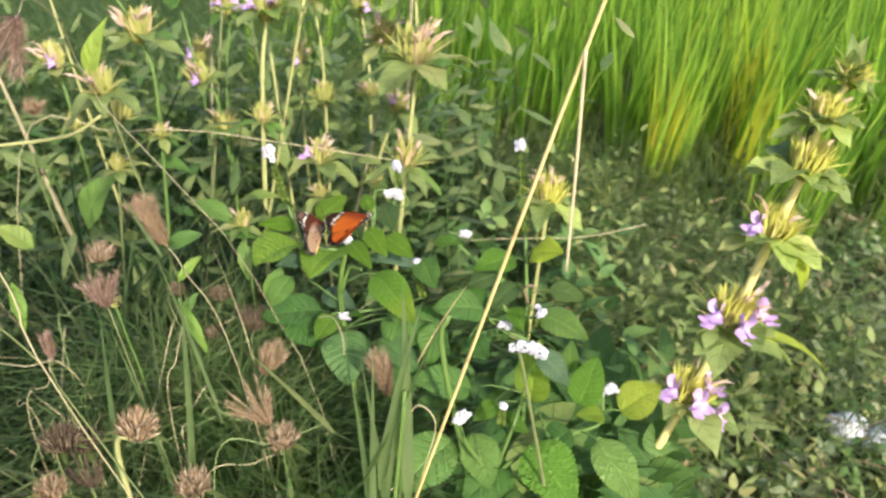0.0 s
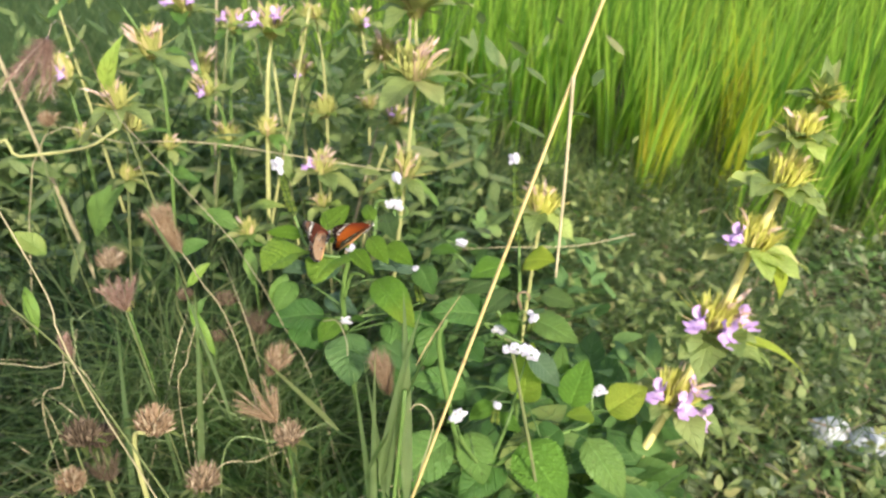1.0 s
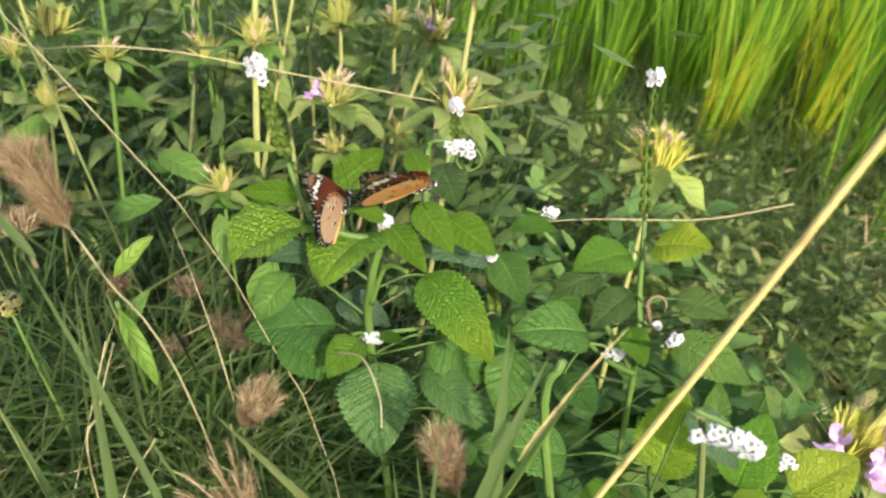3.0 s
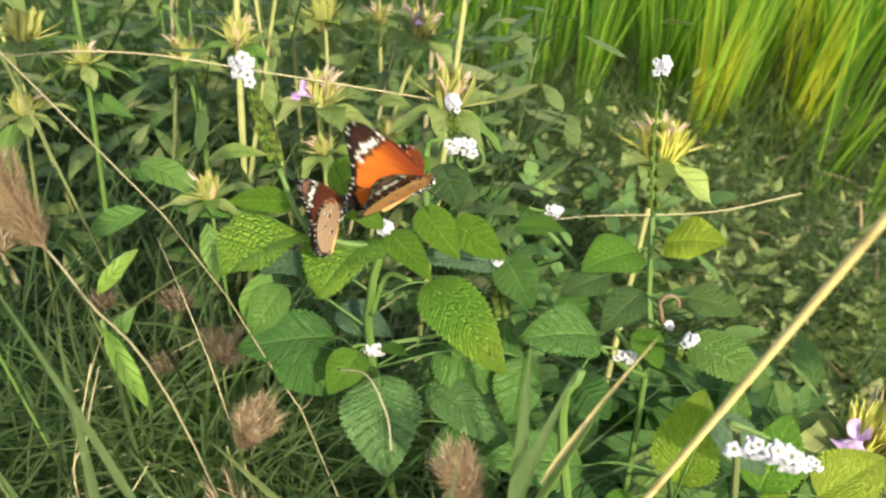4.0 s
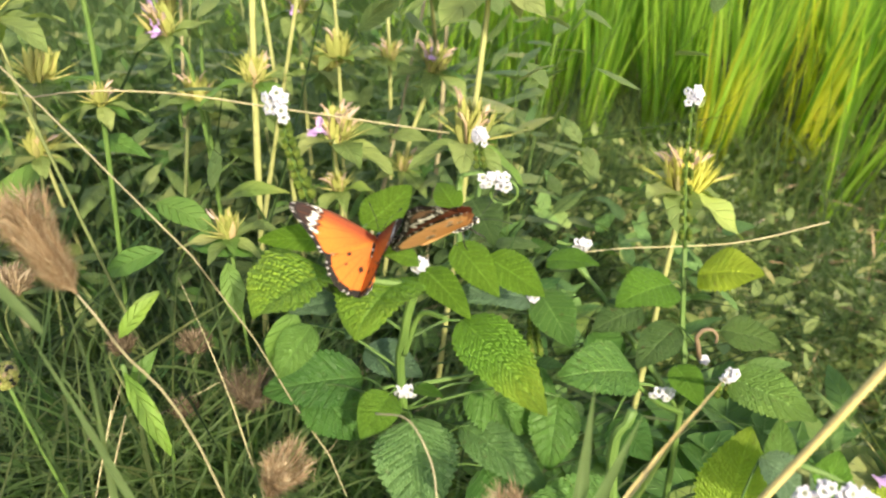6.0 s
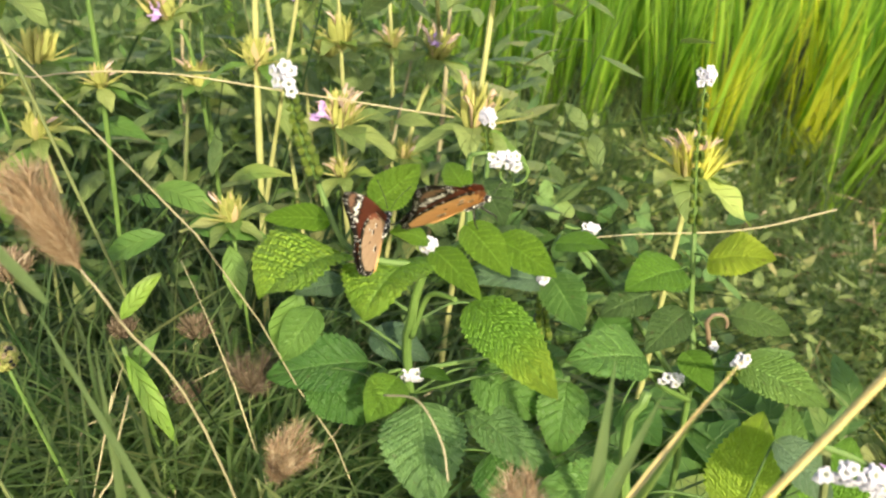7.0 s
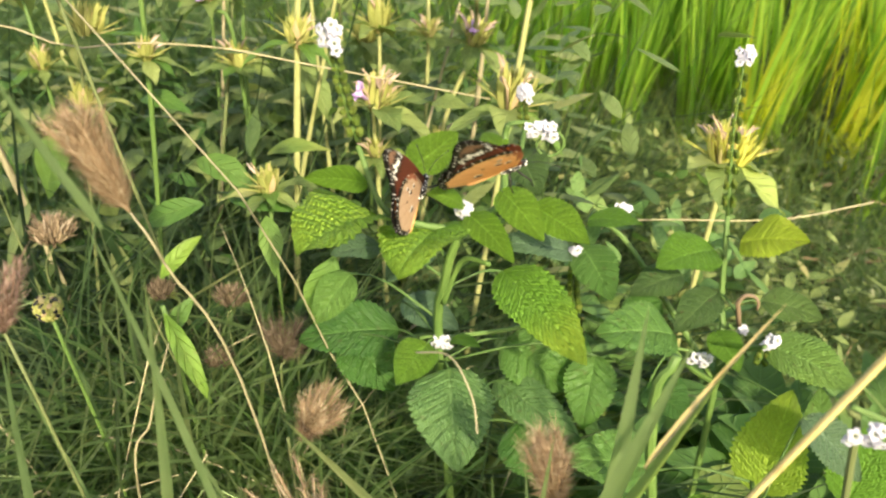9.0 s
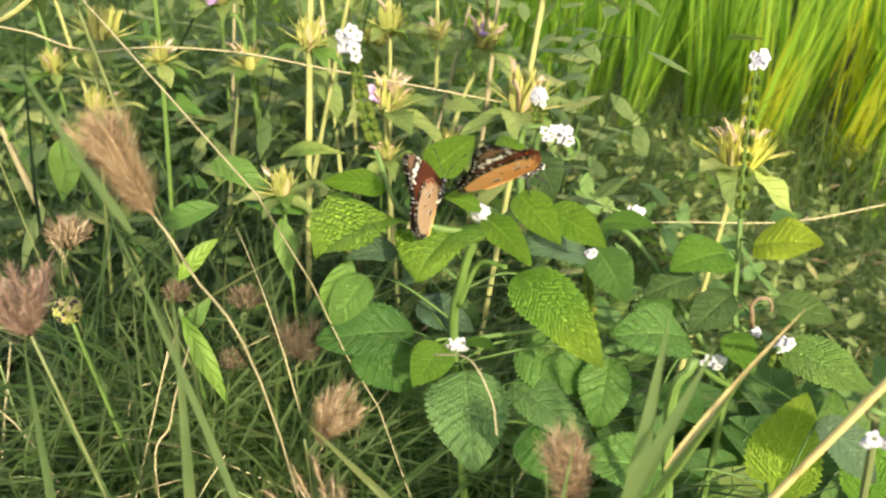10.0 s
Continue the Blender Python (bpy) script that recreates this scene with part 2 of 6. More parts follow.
M["bract_dull"] = fibre_material("dull_bract", (0.30, 0.32, 0.09), (0.52, 0.50, 0.16), (0.56, 0.42, 0.24), 0.35)
M["dry_corolla"] = fibre_material("dry_corolla", (0.46, 0.33, 0.20), (0.70, 0.55, 0.38), (0.64, 0.48, 0.44), 0.4)


def petal_material(name, a, b, trans=0.35):
    n = Nodes(name)
    u, v = n.uv()
    col = n.mix(n.step(n.math("ADD", u, n.math("MULTIPLY", n.noise(300.0, 2.0, n.world()), 0.4)), 0.1, 0.7), a, b)
    return n.thin(col, b, trans, 0.6, n.bump(n.noise(700.0, 2.0, n.world()), 0.3, 0.0004), spec=0.25)


M["white"] = petal_material("white_petal", (0.340, 0.36, 0.198), (0.52, 0.51, 0.60), 0.3)
M["purple"] = petal_material("purple_petal", (0.76, 0.58, 0.74), (0.58, 0.38, 0.70), 0.35)
M["bud"] = leaf_material("green_bud", (0.15, 0.25, 0.03), (0.31, 0.42, 0.07), (0.38, 0.44, 0.09), per="island", veins=0, trans=0.2)


def soil_material():
    n = Nodes("soil")
    pos = n.world()
    a = n.noise(4.0, 6.0, pos)
    b = n.noise(60.0, 6.0, pos)
    col = n.mix(a, (0.040, 0.034, 0.022), (0.105, 0.092, 0.058))
    col = n.mix(n.step(b, 0.5, 0.75), col, (0.045, 0.06, 0.022))
    col = n.mix(n.math("MULTIPLY", n.step(n.noise(0.7, 5.0, pos), 0.40, 0.56), 0.75), col, (0.075, 0.105, 0.032))
    col = n.mix(n.step(n.noise(300.0, 3.0, pos), 0.58, 0.7), col, (0.22, 0.19, 0.13))
    return n.solid(col, 0.9, n.bump(n.math("ADD", b, n.math("MULTIPLY", n.noise(240.0, 4.0, pos), 0.4)), 0.8, 0.01), spec=0.2)


M["soil"] = soil_material()


def stone_material():
    n = Nodes("pale_stone")
    pos = n.world()
    col = n.mix(n.noise(30.0, 6.0, pos), (0.36, 0.38, 0.42), (0.62, 0.64, 0.68))
    col = n.mix(n.step(n.noise(90.0, 4.0, pos), 0.58, 0.68), col, (0.16, 0.15, 0.12))
    return n.solid(col, 0.75, n.bump(n.noise(140.0, 6.0, pos), 0.7, 0.004))


M["stone"] = stone_material()


def wing_material():
    n = Nodes("butterfly_wing")
    a = n.t.nodes.new("ShaderNodeVertexColor")
    a.layer_name = "scales"
    pos = n.world()
    grain = n.math("MULTIPLY_ADD", n.noise(1500.0, 2.0, pos), 0.5, 0.75)
    g = n.t.nodes.new("ShaderNodeCombineColor")
    for i in range(3):
        n.t.links.new(grain, g.inputs[i])
    col = n.mix(1.0, a.outputs[0], g.outputs[0], "MULTIPLY")
    return n.thin(col, col, 0.22, 0.6, n.bump(n.noise(2500.0, 2.0, pos), 0.3, 0.0002), spec=0.25)


M["wing"] = wing_material()


def body_material():
    n = Nodes("butterfly_body")
    s = n.t.nodes.new("ShaderNodeTexVoronoi")
    s.inputs["Scale"].default_value = 900.0
    n.t.links.new(n.t.nodes.new("ShaderNodeTexCoord").outputs["Object"], s.inputs["Vector"])
    dots = n.math("SUBTRACT", 1.0, n.step(s.outputs[0], 0.25, 0.4))
    col = n.mix(dots, (0.012, 0.010, 0.009), (0.78, 0.76, 0.70))
    return n.solid(col, 0.7, n.bump(n.noise(1800.0, 2.0), 0.4, 0.0004))


def abdomen_material():
    n = Nodes("butterfly_abdomen")
    pos = n.t.nodes.new("ShaderNodeTexCoord").outputs["Object"]
    w = n.noise(700.0, 2.0, pos)
    return n.solid(n.mix(w, (0.40, 0.17, 0.05), (0.60, 0.36, 0.16)), 0.6)


M["body"] = body_material()
M["abdomen"] = abdomen_material()
_k = Nodes("black_chitin")
M["chitin"] = _k.solid(_k.mix(_k.noise(800.0), (0.01, 0.009, 0.008), (0.03, 0.026, 0.022)), 0.5)

# ---- mesh tools ----


class MB:
    """Collects verts, faces and uvs of one mesh."""

    def __init__(self):
        self.v, self.f, self.uv = [], [], []

    def grid(self, P, U, close=False):
        """P, U: nested rows of points and uvs; rows along, columns across."""
        b, R, C = len(self.v), len(P), len(P[0])
        for row in P:
            self.v += [tuple(p) for p in row]
        for i in range(R - 1):
            for j in range(C - 1 if not close else C):
                k = (j + 1) % C
                self.f.append((b + i * C + j, b + i * C + k, b + (i + 1) * C + k, b + (i + 1) * C + j))
                u0, u1 = U[i][j], U[i + 1][j]
                self.uv += [u0, (u0[0], u0[1] + 1.0 / C) if close else U[i][k], (u1[0], u1[1] + 1.0 / C) if close else U[i + 1][k], u1]

    def tube(self, pts, radii, sides=6):
        """A round bar along pts; its rings are carried along without twist."""
        pts = [Vector(p) for p in pts]
        P, U, a = [], [], None
        first = len(self.v)
        for i, p in enumerate(pts):
            d = (pts[min(i + 1, len(pts) - 1)] - pts[max(i - 1, 0)]).normalized()
            if a is None:
                a = d.cross(Vector((0, 1, 0)) if abs(d.y) < 0.8 else Vector((1, 0, 0)))
            a = a - d * a.dot(d)
            a = a.normalized() if a.length > 1e-6 else d.orthogonal().normalized()
            c = d.cross(a)
            r = radii[i] if isinstance(radii, (list, tuple)) else radii
            P.append([p + (a * math.cos(t) + c * math.sin(t)) * r for t in (2 * math.pi * j / sides for j in range(sides))])
            U.append([(i / (len(pts) - 1), j / sides) for j in range(sides)])
        self.grid(P, U, close=True)
        for row in (0, len(pts) - 1):
            c = len(self.v)
            base = first + row * sides
            self.v.append(tuple(pts[row]))
            for j in range(sides):
                k = (j + 1) % sides
                self.f.append((c, base + j, base + k) if row else (c, base + k, base + j))
                self.uv += [(row > 0, 0.5), (row > 0, j / sides), (row > 0, j / sides)]

    def ball(self, c, rx, ry, rz, nu=8, nv=6, turn=None):
        P, U = [], []
        for i in range(nv + 1):
            a = math.pi * (0.02 + 0.96 * i / nv)
            row = []
            for j in range(nu):
                b = 2 * math.pi * j / nu
                q = Vector((rx * math.sin(a) * math.cos(b), ry * math.cos(a), rz * math.sin(a) * math.sin(b)))
                row.append(Vector(c) + (turn @ q if turn else q))
            P.append(row)
            U.append([(i / nv, j / nu) for j in range(nu)])
        self.grid(P, U, close=True)

    def mesh(self, name, mat):
        me = bpy.data.meshes.new(name)
        me.from_pydata(self.v, [], self.f)
        lay = me.uv_layers.new(name="UVMap")
        lay.data.foreach_set("uv", np.array(self.uv, dtype=np.float32).ravel())
        me.polygons.foreach_set("use_smooth", np.ones(len(me.polygons), dtype=bool))
        me.materials.append(mat)
        return me


def part(name, mesh, parent, label=""):
    ob = new(name, mesh)
    ob.parent = parent
    if label:
        ob["label"] = label
    return ob


def thing(name, at, label, category, group="", kind=""):
    ob = new(name)
    ob.location = at
    ob.empty_display_size = 0.02
    return tagged(ob, label, category, group, kind)


def bez(pts, n=14):
    """A smooth line through the given points (Catmull-Rom)."""
    p = [Vector(q) for q in pts]
    p = [p[0] * 2 - p[1]] + p + [p[-1] * 2 - p[-2]]
    out, segs = [], len(p) - 3
    per = max(2, n // segs)
    for i in range(segs):
        a, b, c, d = p[i:i + 4]
        for k in range(per):
            t = k / per
            out.append(0.5 * (2 * b + (c - a) * t + (2 * a - 5 * b + 4 * c - d) * t * t + (3 * b - a - 3 * c + d) * t ** 3))
    return out + [p[-2]]


OVATE = lambda u: (math.sin(math.pi * u ** 0.74) ** 0.72) * (1 - 0.18 * u) * 1.04
LANCE = lambda u: (math.sin(math.pi * u ** 0.8) ** 1.1)
BLADE = lambda u: min(1.0, 6 * u + 0.35) * (1 - u ** 2.2) + 0.01


def leaf_into(mb, base, tip, width, roll=0.0, bend=0.25, fold=0.25, shape=OVATE, nu=16, nv=8, puff=0.0, wave=0.0, veins=9.0, serrate=0.0, seed=0):
    """A leaf blade from base to tip: arched by bend, folded up at the midrib, waved and puffed between its veins."""
    base, tip = Vector(base), Vector(tip)
    d = tip - base
    L = d.length
    d = d / L
    up = Vector((0, 0, 1)) - d * d.z
    up = up.normalized() if up.length > 0.05 else Vector((0, -1, 0))
    up = (Matrix.Rotation(radians(roll), 3, d) @ up)
    side = d.cross(up)
    rg = random.Random(seed)
    ph = rg.random() * 6
    tw = rg.uniform(-0.25, 0.25)
    P, U = [], []
    for i in range(nu + 1):
        u = i / nu
        c = base + d * L * u + up * (bend * L * 4 * u * (1 - u) * 0.5)
        w = 0.5 * width * max(0.012, shape(max(1e-4, min(u, 0.9999))))
        s1 = (side + up * tw * u).normalized()
        row, uvr = [], []
        for j in range(nv + 1):
            s = j / nv * 2 - 1
            a = abs(s)
            k = 1.0 + (serrate * (0.5 - abs((u * 17 % 1.0) - 0.5)) * a ** 4 if serrate else 0)
            h = fold * a * w + wave * width * math.sin(u * 11 + ph + (2 if s > 0 else 0)) * a * a
            if puff:
                x = ((u - 0.22 * a) * veins) % 1.0
                h += puff * width * math.sin(math.pi * x) ** 0.7 * math.sin(math.pi * min(1, a * 1.05)) ** 0.5 * min(1, 4 * (1 - u))
            row.append(c + s1 * s * w * k + up * h)
            uvr.append((u, j / nv))
        P.append(row)
        U.append(uvr)
    mb.grid(P, U)


def ribbons(name, base, way, side, length, width, bend, mat, segs=5, shape=BLADE, cross=2, kink=0.0):
    """Many blades as one mesh: numpy arrays with a row for each blade. bend: how far the end is carried off, in lengths; kink: the share of blades that are snapped over."""
    N = len(base)
    u = np.linspace(0, 1, segs + 1)
    prof = np.array([shape(x) for x in np.clip(u, 1e-4, 0.9999)])
    c = base[:, None] + way[:, None] * (length[:, None] * u)[..., None] + bend[:, None] * (length[:, None] * u ** 2)[..., None]
    if kink:
        rk = np.random.default_rng(N)
        start, turn = rk.uniform(0.3, 0.8, (N, 1)), rk.normal(0, 0.8, (N, 3)) - np.array([[0, 0, 0.5]])
        turn *= (rk.random(N) < kink)[:, None]
        c = c + turn[:, None] * (np.maximum(0.0, u[None] - start) * length[:, None])[..., None]
    half = (0.5 * width[:, None] * prof)[..., None] * side[:, None]
    nrm = np.cross(way, side)
    nrm /= np.linalg.norm(nrm, axis=1, keepdims=True) + 1e-9
    if cross == 2:
        cols = [c - half, c + half]
    else:
        cols = [c - half + nrm[:, None] * 0.18 * np.linalg.norm(half, axis=2, keepdims=True), c, c + half + nrm[:, None] * 0.18 * np.linalg.norm(half, axis=2, keepdims=True)]
    V = np.stack(cols, axis=2).reshape(-1, 3)
    K = len(cols)
    per = (segs + 1) * K
    i = np.arange(segs)[:, None] * K + np.arange(K - 1)[None]
    quad = np.stack([i, i + 1, i + K + 1, i + K], axis=-1).reshape(-1, 4)
    F = (np.arange(N)[:, None, None] * per + quad[None]).reshape(-1, 4)
    me = bpy.data.meshes.new(name)
    me.vertices.add(len(V))
    me.vertices.foreach_set("co", V.astype(np.float32).ravel())
    me.loops.add(F.size)
    me.loops.foreach_set("vertex_index", F.astype(np.int32).ravel())
    me.polygons.add(len(F))
    me.polygons.foreach_set("loop_start", np.arange(0, F.size, 4, dtype=np.int32))
    me.polygons.foreach_set("use_smooth", np.ones(len(F), dtype=bool))
    uu = np.repeat(u, K)
    vv = np.tile(np.linspace(0, 1, K), segs + 1)
    uvv = np.stack([uu, vv], axis=1)[F % per].reshape(-1, 2)
    me.update(calc_edges=True)
    me.uv_layers.new(name="UVMap").data.foreach_set("uv", uvv.astype(np.float32).ravel())
    me.materials.append(mat)
    return me


def unit(a):
    return a / (np.linalg.norm(a, axis=1, keepdims=True) + 1e-9)


def sprouts(rg, N, area, z, lean, length, width, droop, flat=0.0):
    """Arrays for ribbons: N blades over area(rg, N) -> x, y."""
    x, y = area(rg, N)
    base = np.stack([x, y, ground_z(x, y) + rg.uniform(*z, N)], axis=1)
    az = rg.uniform(0, 2 * np.pi, N)
    k = rg.uniform(*lean, N)
    way = unit(np.stack([np.cos(az) * k, np.sin(az) * k, np.ones(N)], axis=1))
    L = rg.uniform(*length, N)
    W = rg.uniform(*width, N)
    a2 = az + rg.normal(0, 0.6, N)
    dr = rg.uniform(*droop, N)
    bend = np.stack([np.cos(a2) * dr, np.sin(a2) * dr, -dr * rg.uniform(0.3, 1.0, N)], axis=1)
    tw = rg.normal(0, 0.5, (N, 3)) * (1 - flat)
    side = unit(np.cross(way, np.stack([np.cos(az), np.sin(az), np.zeros(N)], axis=1) + tw))
    return base, way, side, L, W, bend


def sprigs(rg, N, area, height, lean, leaf_len, leaf_wid, per):
    """Arrays for ribbons: N little shoots, each with leaves in turn up its stem; leaves first, then stems."""
    x, y = area(rg, N)
    base = np.stack([x, y, ground_z(x, y)], axis=1)
    az = rg.uniform(0, 2 * np.pi, N)
    k = rg.uniform(*lean, N)
    way = unit(np.stack([np.cos(az) * k, np.sin(az) * k, np.ones(N)], axis=1))
    H = rg.uniform(*height, N)
    droop = rg.uniform(0.05, 0.3, N)
    bend = np.stack([np.cos(az) * droop, np.sin(az) * droop, -droop * 0.5], axis=1)
    u = np.tile(np.linspace(0.18, 1.0, per), (N, 1)) + rg.uniform(-0.04, 0.04, (N, per))
    lb = base[:, None] + way[:, None] * (H[:, None] * u)[..., None] + bend[:, None] * (H[:, None] * u ** 2)[..., None]
    la = az[:, None] + np.arange(per)[None] * 2.2 + rg.normal(0, 0.4, (N, per))
    rise = rg.uniform(-0.1, 0.7, (N, per)) + (u > 0.9) * 0.8
    lw = unit(np.stack([np.cos(la), np.sin(la), rise], axis=2).reshape(-1, 3))
    M_ = N * per
    L = (rg.uniform(*leaf_len, (N, per)) * (1.1 - 0.5 * np.abs(u - 0.5))).reshape(-1)
    W = L * rg.uniform(*leaf_wid, M_)
    side = unit(np.cross(lw, np.array([[0, 0, 1.0]]) + rg.normal(0, 0.25, (M_, 3))))
    lbend = np.stack([np.zeros(M_), np.zeros(M_), -rg.uniform(0.05, 0.4, M_)], axis=1)
    sside = unit(np.cross(way, rg.normal(0, 1, (N, 3))))
    return (lb.reshape(-1, 3), lw, side, L, W, lbend), (base, way, sside, H, np.full(N, 0.0016), bend)


def ground_z(x, y):
    return 0.012 * np.sin(x * 7 + 1) * np.cos(y * 5) + 0.008 * np.sin(x * 17 + y * 11)


# ---- ground ----
def make_ground():
    xs = np.concatenate([[-400, -60, -12, -5], np.linspace(-2.5, 4.5, 90), [8, 20, 90, 400]])
    ys = np.concatenate([[-400, -60, -10, -3], np.linspace(-1.0, 5.0, 80), [8, 20, 90, 400]])
    X, Y = np.meshgrid(xs, ys)
    mb = MB()
    Z = ground_z(X, Y)
    mb.grid([[(X[i, j], Y[i, j], Z[i, j]) for j in range(len(xs))] for i in range(len(ys))], [[(X[i, j], Y[i, j]) for j in range(len(xs))] for i in range(len(ys))])
    return tagged(new("ground", mb.mesh("ground", M["soil"])), "dark crumbly field soil with moss and litter", "ground", kind="structure")


make_ground()


def box_area(x0, x1, y0, y1):
    return lambda rg, n: (rg.uniform(x0, x1, n), rg.uniform(y0, y1, n))


def stuff(name, mesh, label, category):
    return tagged(new(name, mesh), label, category, kind="stuff")

# ---- kinds of things ----
_floret = None


def floret_mesh():
    """A five-lobed trumpet floret about 5 mm across, facing +z."""
    global _floret
    if _floret is None:
        mb = MB()
        P, U, n = [], [], 20
        for k, (r, z) in enumerate(((0.0004, -0.0022), (0.0005, -0.0004), (0.0013, 0.0003), (0.0022, 0.0004), (0.0029, -0.0002))):
            row = []
            for j in range(n):
                a = 2 * math.pi * j / n
                lobe = 1 - (0.30 if k >= 3 else 0.05) * (0.5 + 0.5 * math.cos(5 * a)) ** 2
                row.append((r * lobe * math.cos(a), r * lobe * math.sin(a), z + (0.0004 * math.sin(10 * a) if k == 4 else 0)))
            P.append(row)
            U.append([((k - 1) / 3.0, j / n) for j in range(n)])
        mb.grid(P, U, close=True)
        _floret = mb.mesh("floret", M["white"])
    return _floret


def local(parent, p):
    return Vector(p) - parent.location


def leaf(plant, base, tip, width, mat="hel", name="leaf", **kw):
    """One leaf of a plant with a short stalk, between two places of the world."""
    mb = MB()
    b, t = local(plant, base), local(plant, tip)
    kw.setdefault("seed", len(plant.children) + int(abs(base[0]) * 7919))
    leaf_into(mb, b, t, width, **kw)
    return part(name, mb.mesh(name, M[mat]), plant)


STEM_LINES = {}


def stem(plant, pts, r0, r1, mat="stem", name="stem", n=16, sides=7, knots=0.0):
    mb = MB()
    line = bez([local(plant, p) for p in pts], n)
    STEM_LINES.setdefault(plant.name, []).extend(line)
    k = len(line) - 1
    mb.tube(line, [r0 + (r1 - r0) * i / k + (knots * r0 if i % 5 == 0 and 0 < i < k else 0) for i in range(k + 1)], sides)
    return part(name, mb.mesh(name, M[mat]), plant)


def helio_leaf(plant, base, tip, width, mat="hel", roll=0.0, bend=0.16, fold=0.16):
    """A toothed, wrinkled leaf on a thin stalk that springs from the nearest stem."""
    b, t = local(plant, base), local(plant, tip)
    lower = [p for p in STEM_LINES[plant.name] if p.z < b.z + 0.004]
    root = min(lower, key=lambda p: (p - b).length + 0.3 * abs(p.z + 0.012 - b.z))
    if (root - b).length > 0.004:
        mb = MB()
        line = bez([root, root.lerp(b, 0.6) + Vector((0, 0, 0.12 * (root - b).length)), b, b.lerp(t, 0.06)], 9)
        mb.tube(line, [0.0007 - 0.00003 * i for i in range(len(line))], 6)
        part("leaf_stalk", mb.mesh("leaf_stalk", M["leaf_stalk"]), plant)
    return leaf(plant, base, tip, width, mat, roll=roll, bend=bend, fold=fold, nu=68, nv=16, puff=0.034, wave=0.035, veins=9.0, serrate=0.21)


def flower_spike(plant, head, foot, size=0.008, florets=9, buds=0, curl=0.0, seed=0):
    """A coiled heliotrope spike: stalk with rows of green buds, a crowd of white florets at the top."""
    rg = random.Random(seed + 31)
    head, foot = local(plant, head), local(plant, foot)
    ax = (head - foot).normalized()
    side = ax.cross(Vector((0.2, 1, 0.1))).normalized()
    if curl and side.z > 0:
        side = -side
    face = side.cross(ax)
    if face.y > 0:
        face = -face
    mb = MB()
    line = bez([foot, foot.lerp(head, 0.55) + side * 0.0015, head], 10)
    mb.tube(line, [0.0011 - 0.0006 * i / (len(line) - 1) for i in range(len(line))], 6)
    if curl:
        arc = [head + ax * (curl * 0.3 * math.sin(a)) + side * curl * (1 - math.cos(a)) * 0.6 for a in (0.5, 1.2, 2.0, 2.8, 3.6, 4.4)]
        mb.tube([head] + arc, [0.0012, 0.0012, 0.0012, 0.0011, 0.001, 0.0009, 0.0007], 6)
    sp = part("flower_spike", mb.mesh("flower_spike", M["stem"]), plant, "curled green spike tipped with white florets")
    if buds:
        for s in (-1, 1):
            bb = MB()
            for i in range(buds):
                u = 0.06 + 0.88 * i / buds
                c = line[min(len(line) - 1, round(u * (len(line) - 1)))] * 0.5 + foot.lerp(head, u) * 0.5
                k = 0.00205 - 0.0008 * u
                bb.ball(c + side * s * k * 1.05 + face * rg.uniform(0.2, 0.9) * k, k * 0.85, k, k * 0.85, 6, 4)
                bb.ball(c + side * s * k * 0.8 - face * k * 0.7, k * 0.8, k * 0.9, k * 0.8, 6, 4)
            part("seed_spike", bb.mesh("seed_spike", M["bud"]), sp)
    for i in range(florets):
        # two combed rows from the tip backward
        row, j = (1 if i % 2 else -1), i // 2
        back = (j + (0.5 if row > 0 else 0)) * size * 0.24 * rg.uniform(0.85, 1.15)
        a = Vector((0, 0, -0.22 * size * (back / size - 0.6) ** 2)) + ax * (size * 0.7 - back) + side * row * size * rg.uniform(0.18, 0.40) + face * size * rg.uniform(0.18, 0.46)
        z = (face * 0.8 + Vector((0, 0, 0.35)) + side * row * rg.uniform(0.3, 0.7) + ax * rg.uniform(-0.1, 0.5)).normalized()
        ob = part("floret", floret_mesh(), sp)
        ob.matrix_basis = Matrix.Translation(head + a) @ z.to_track_quat("Z", "Y").to_matrix().to_4x4() @ Matrix.Rotation(rg.uniform(0, 6), 4, "Z") @ Matrix.Scale(rg.uniform(0.75, 1.05), 4)
    return sp


def purple_flower(plant, at, way, size=0.02, seed=0):
    """A two-lipped tubular flower: upper lip of two lobes, broad lower lip of three."""
    rg = random.Random(seed)
    at, way = local(plant, at), Vector(way).normalized()
    mb = MB()
    mb.tube([at, at + way * size * 0.35, at + way * size * 0.6], [size * 0.07, size * 0.10, size * 0.16], 8)
    mouth = at + way * size * 0.58
    side = way.cross(Vector((0.1, 0.2, 1))).normalized()
    up = side.cross(way)
    for ang, L, W, dn in ((70, 0.50, 0.34, 0.1), (110, 0.50, 0.34, 0.1), (-90, 0.66, 0.46, 0.25), (-40, 0.55, 0.38, 0.2), (-140, 0.55, 0.38, 0.2)):
        a = radians(ang + rg.uniform(-8, 8))
        d = (side * math.cos(a) + up * math.sin(a) + way * 0.55).normalized()
        leaf_into(mb, mouth + d * size * 0.05, mouth + d * size * L, size * W, roll=rg.uniform(-25, 25), bend=-0.3, fold=-0.2, shape=lambda u: math.sin(math.pi * (0.12 + 0.80 * u)) ** 0.6, nu=6, nv=4, wave=0.08, seed=seed)
    return part("flower", mb.mesh("flower", M["purple"]), plant, "lilac two-lipped flower")


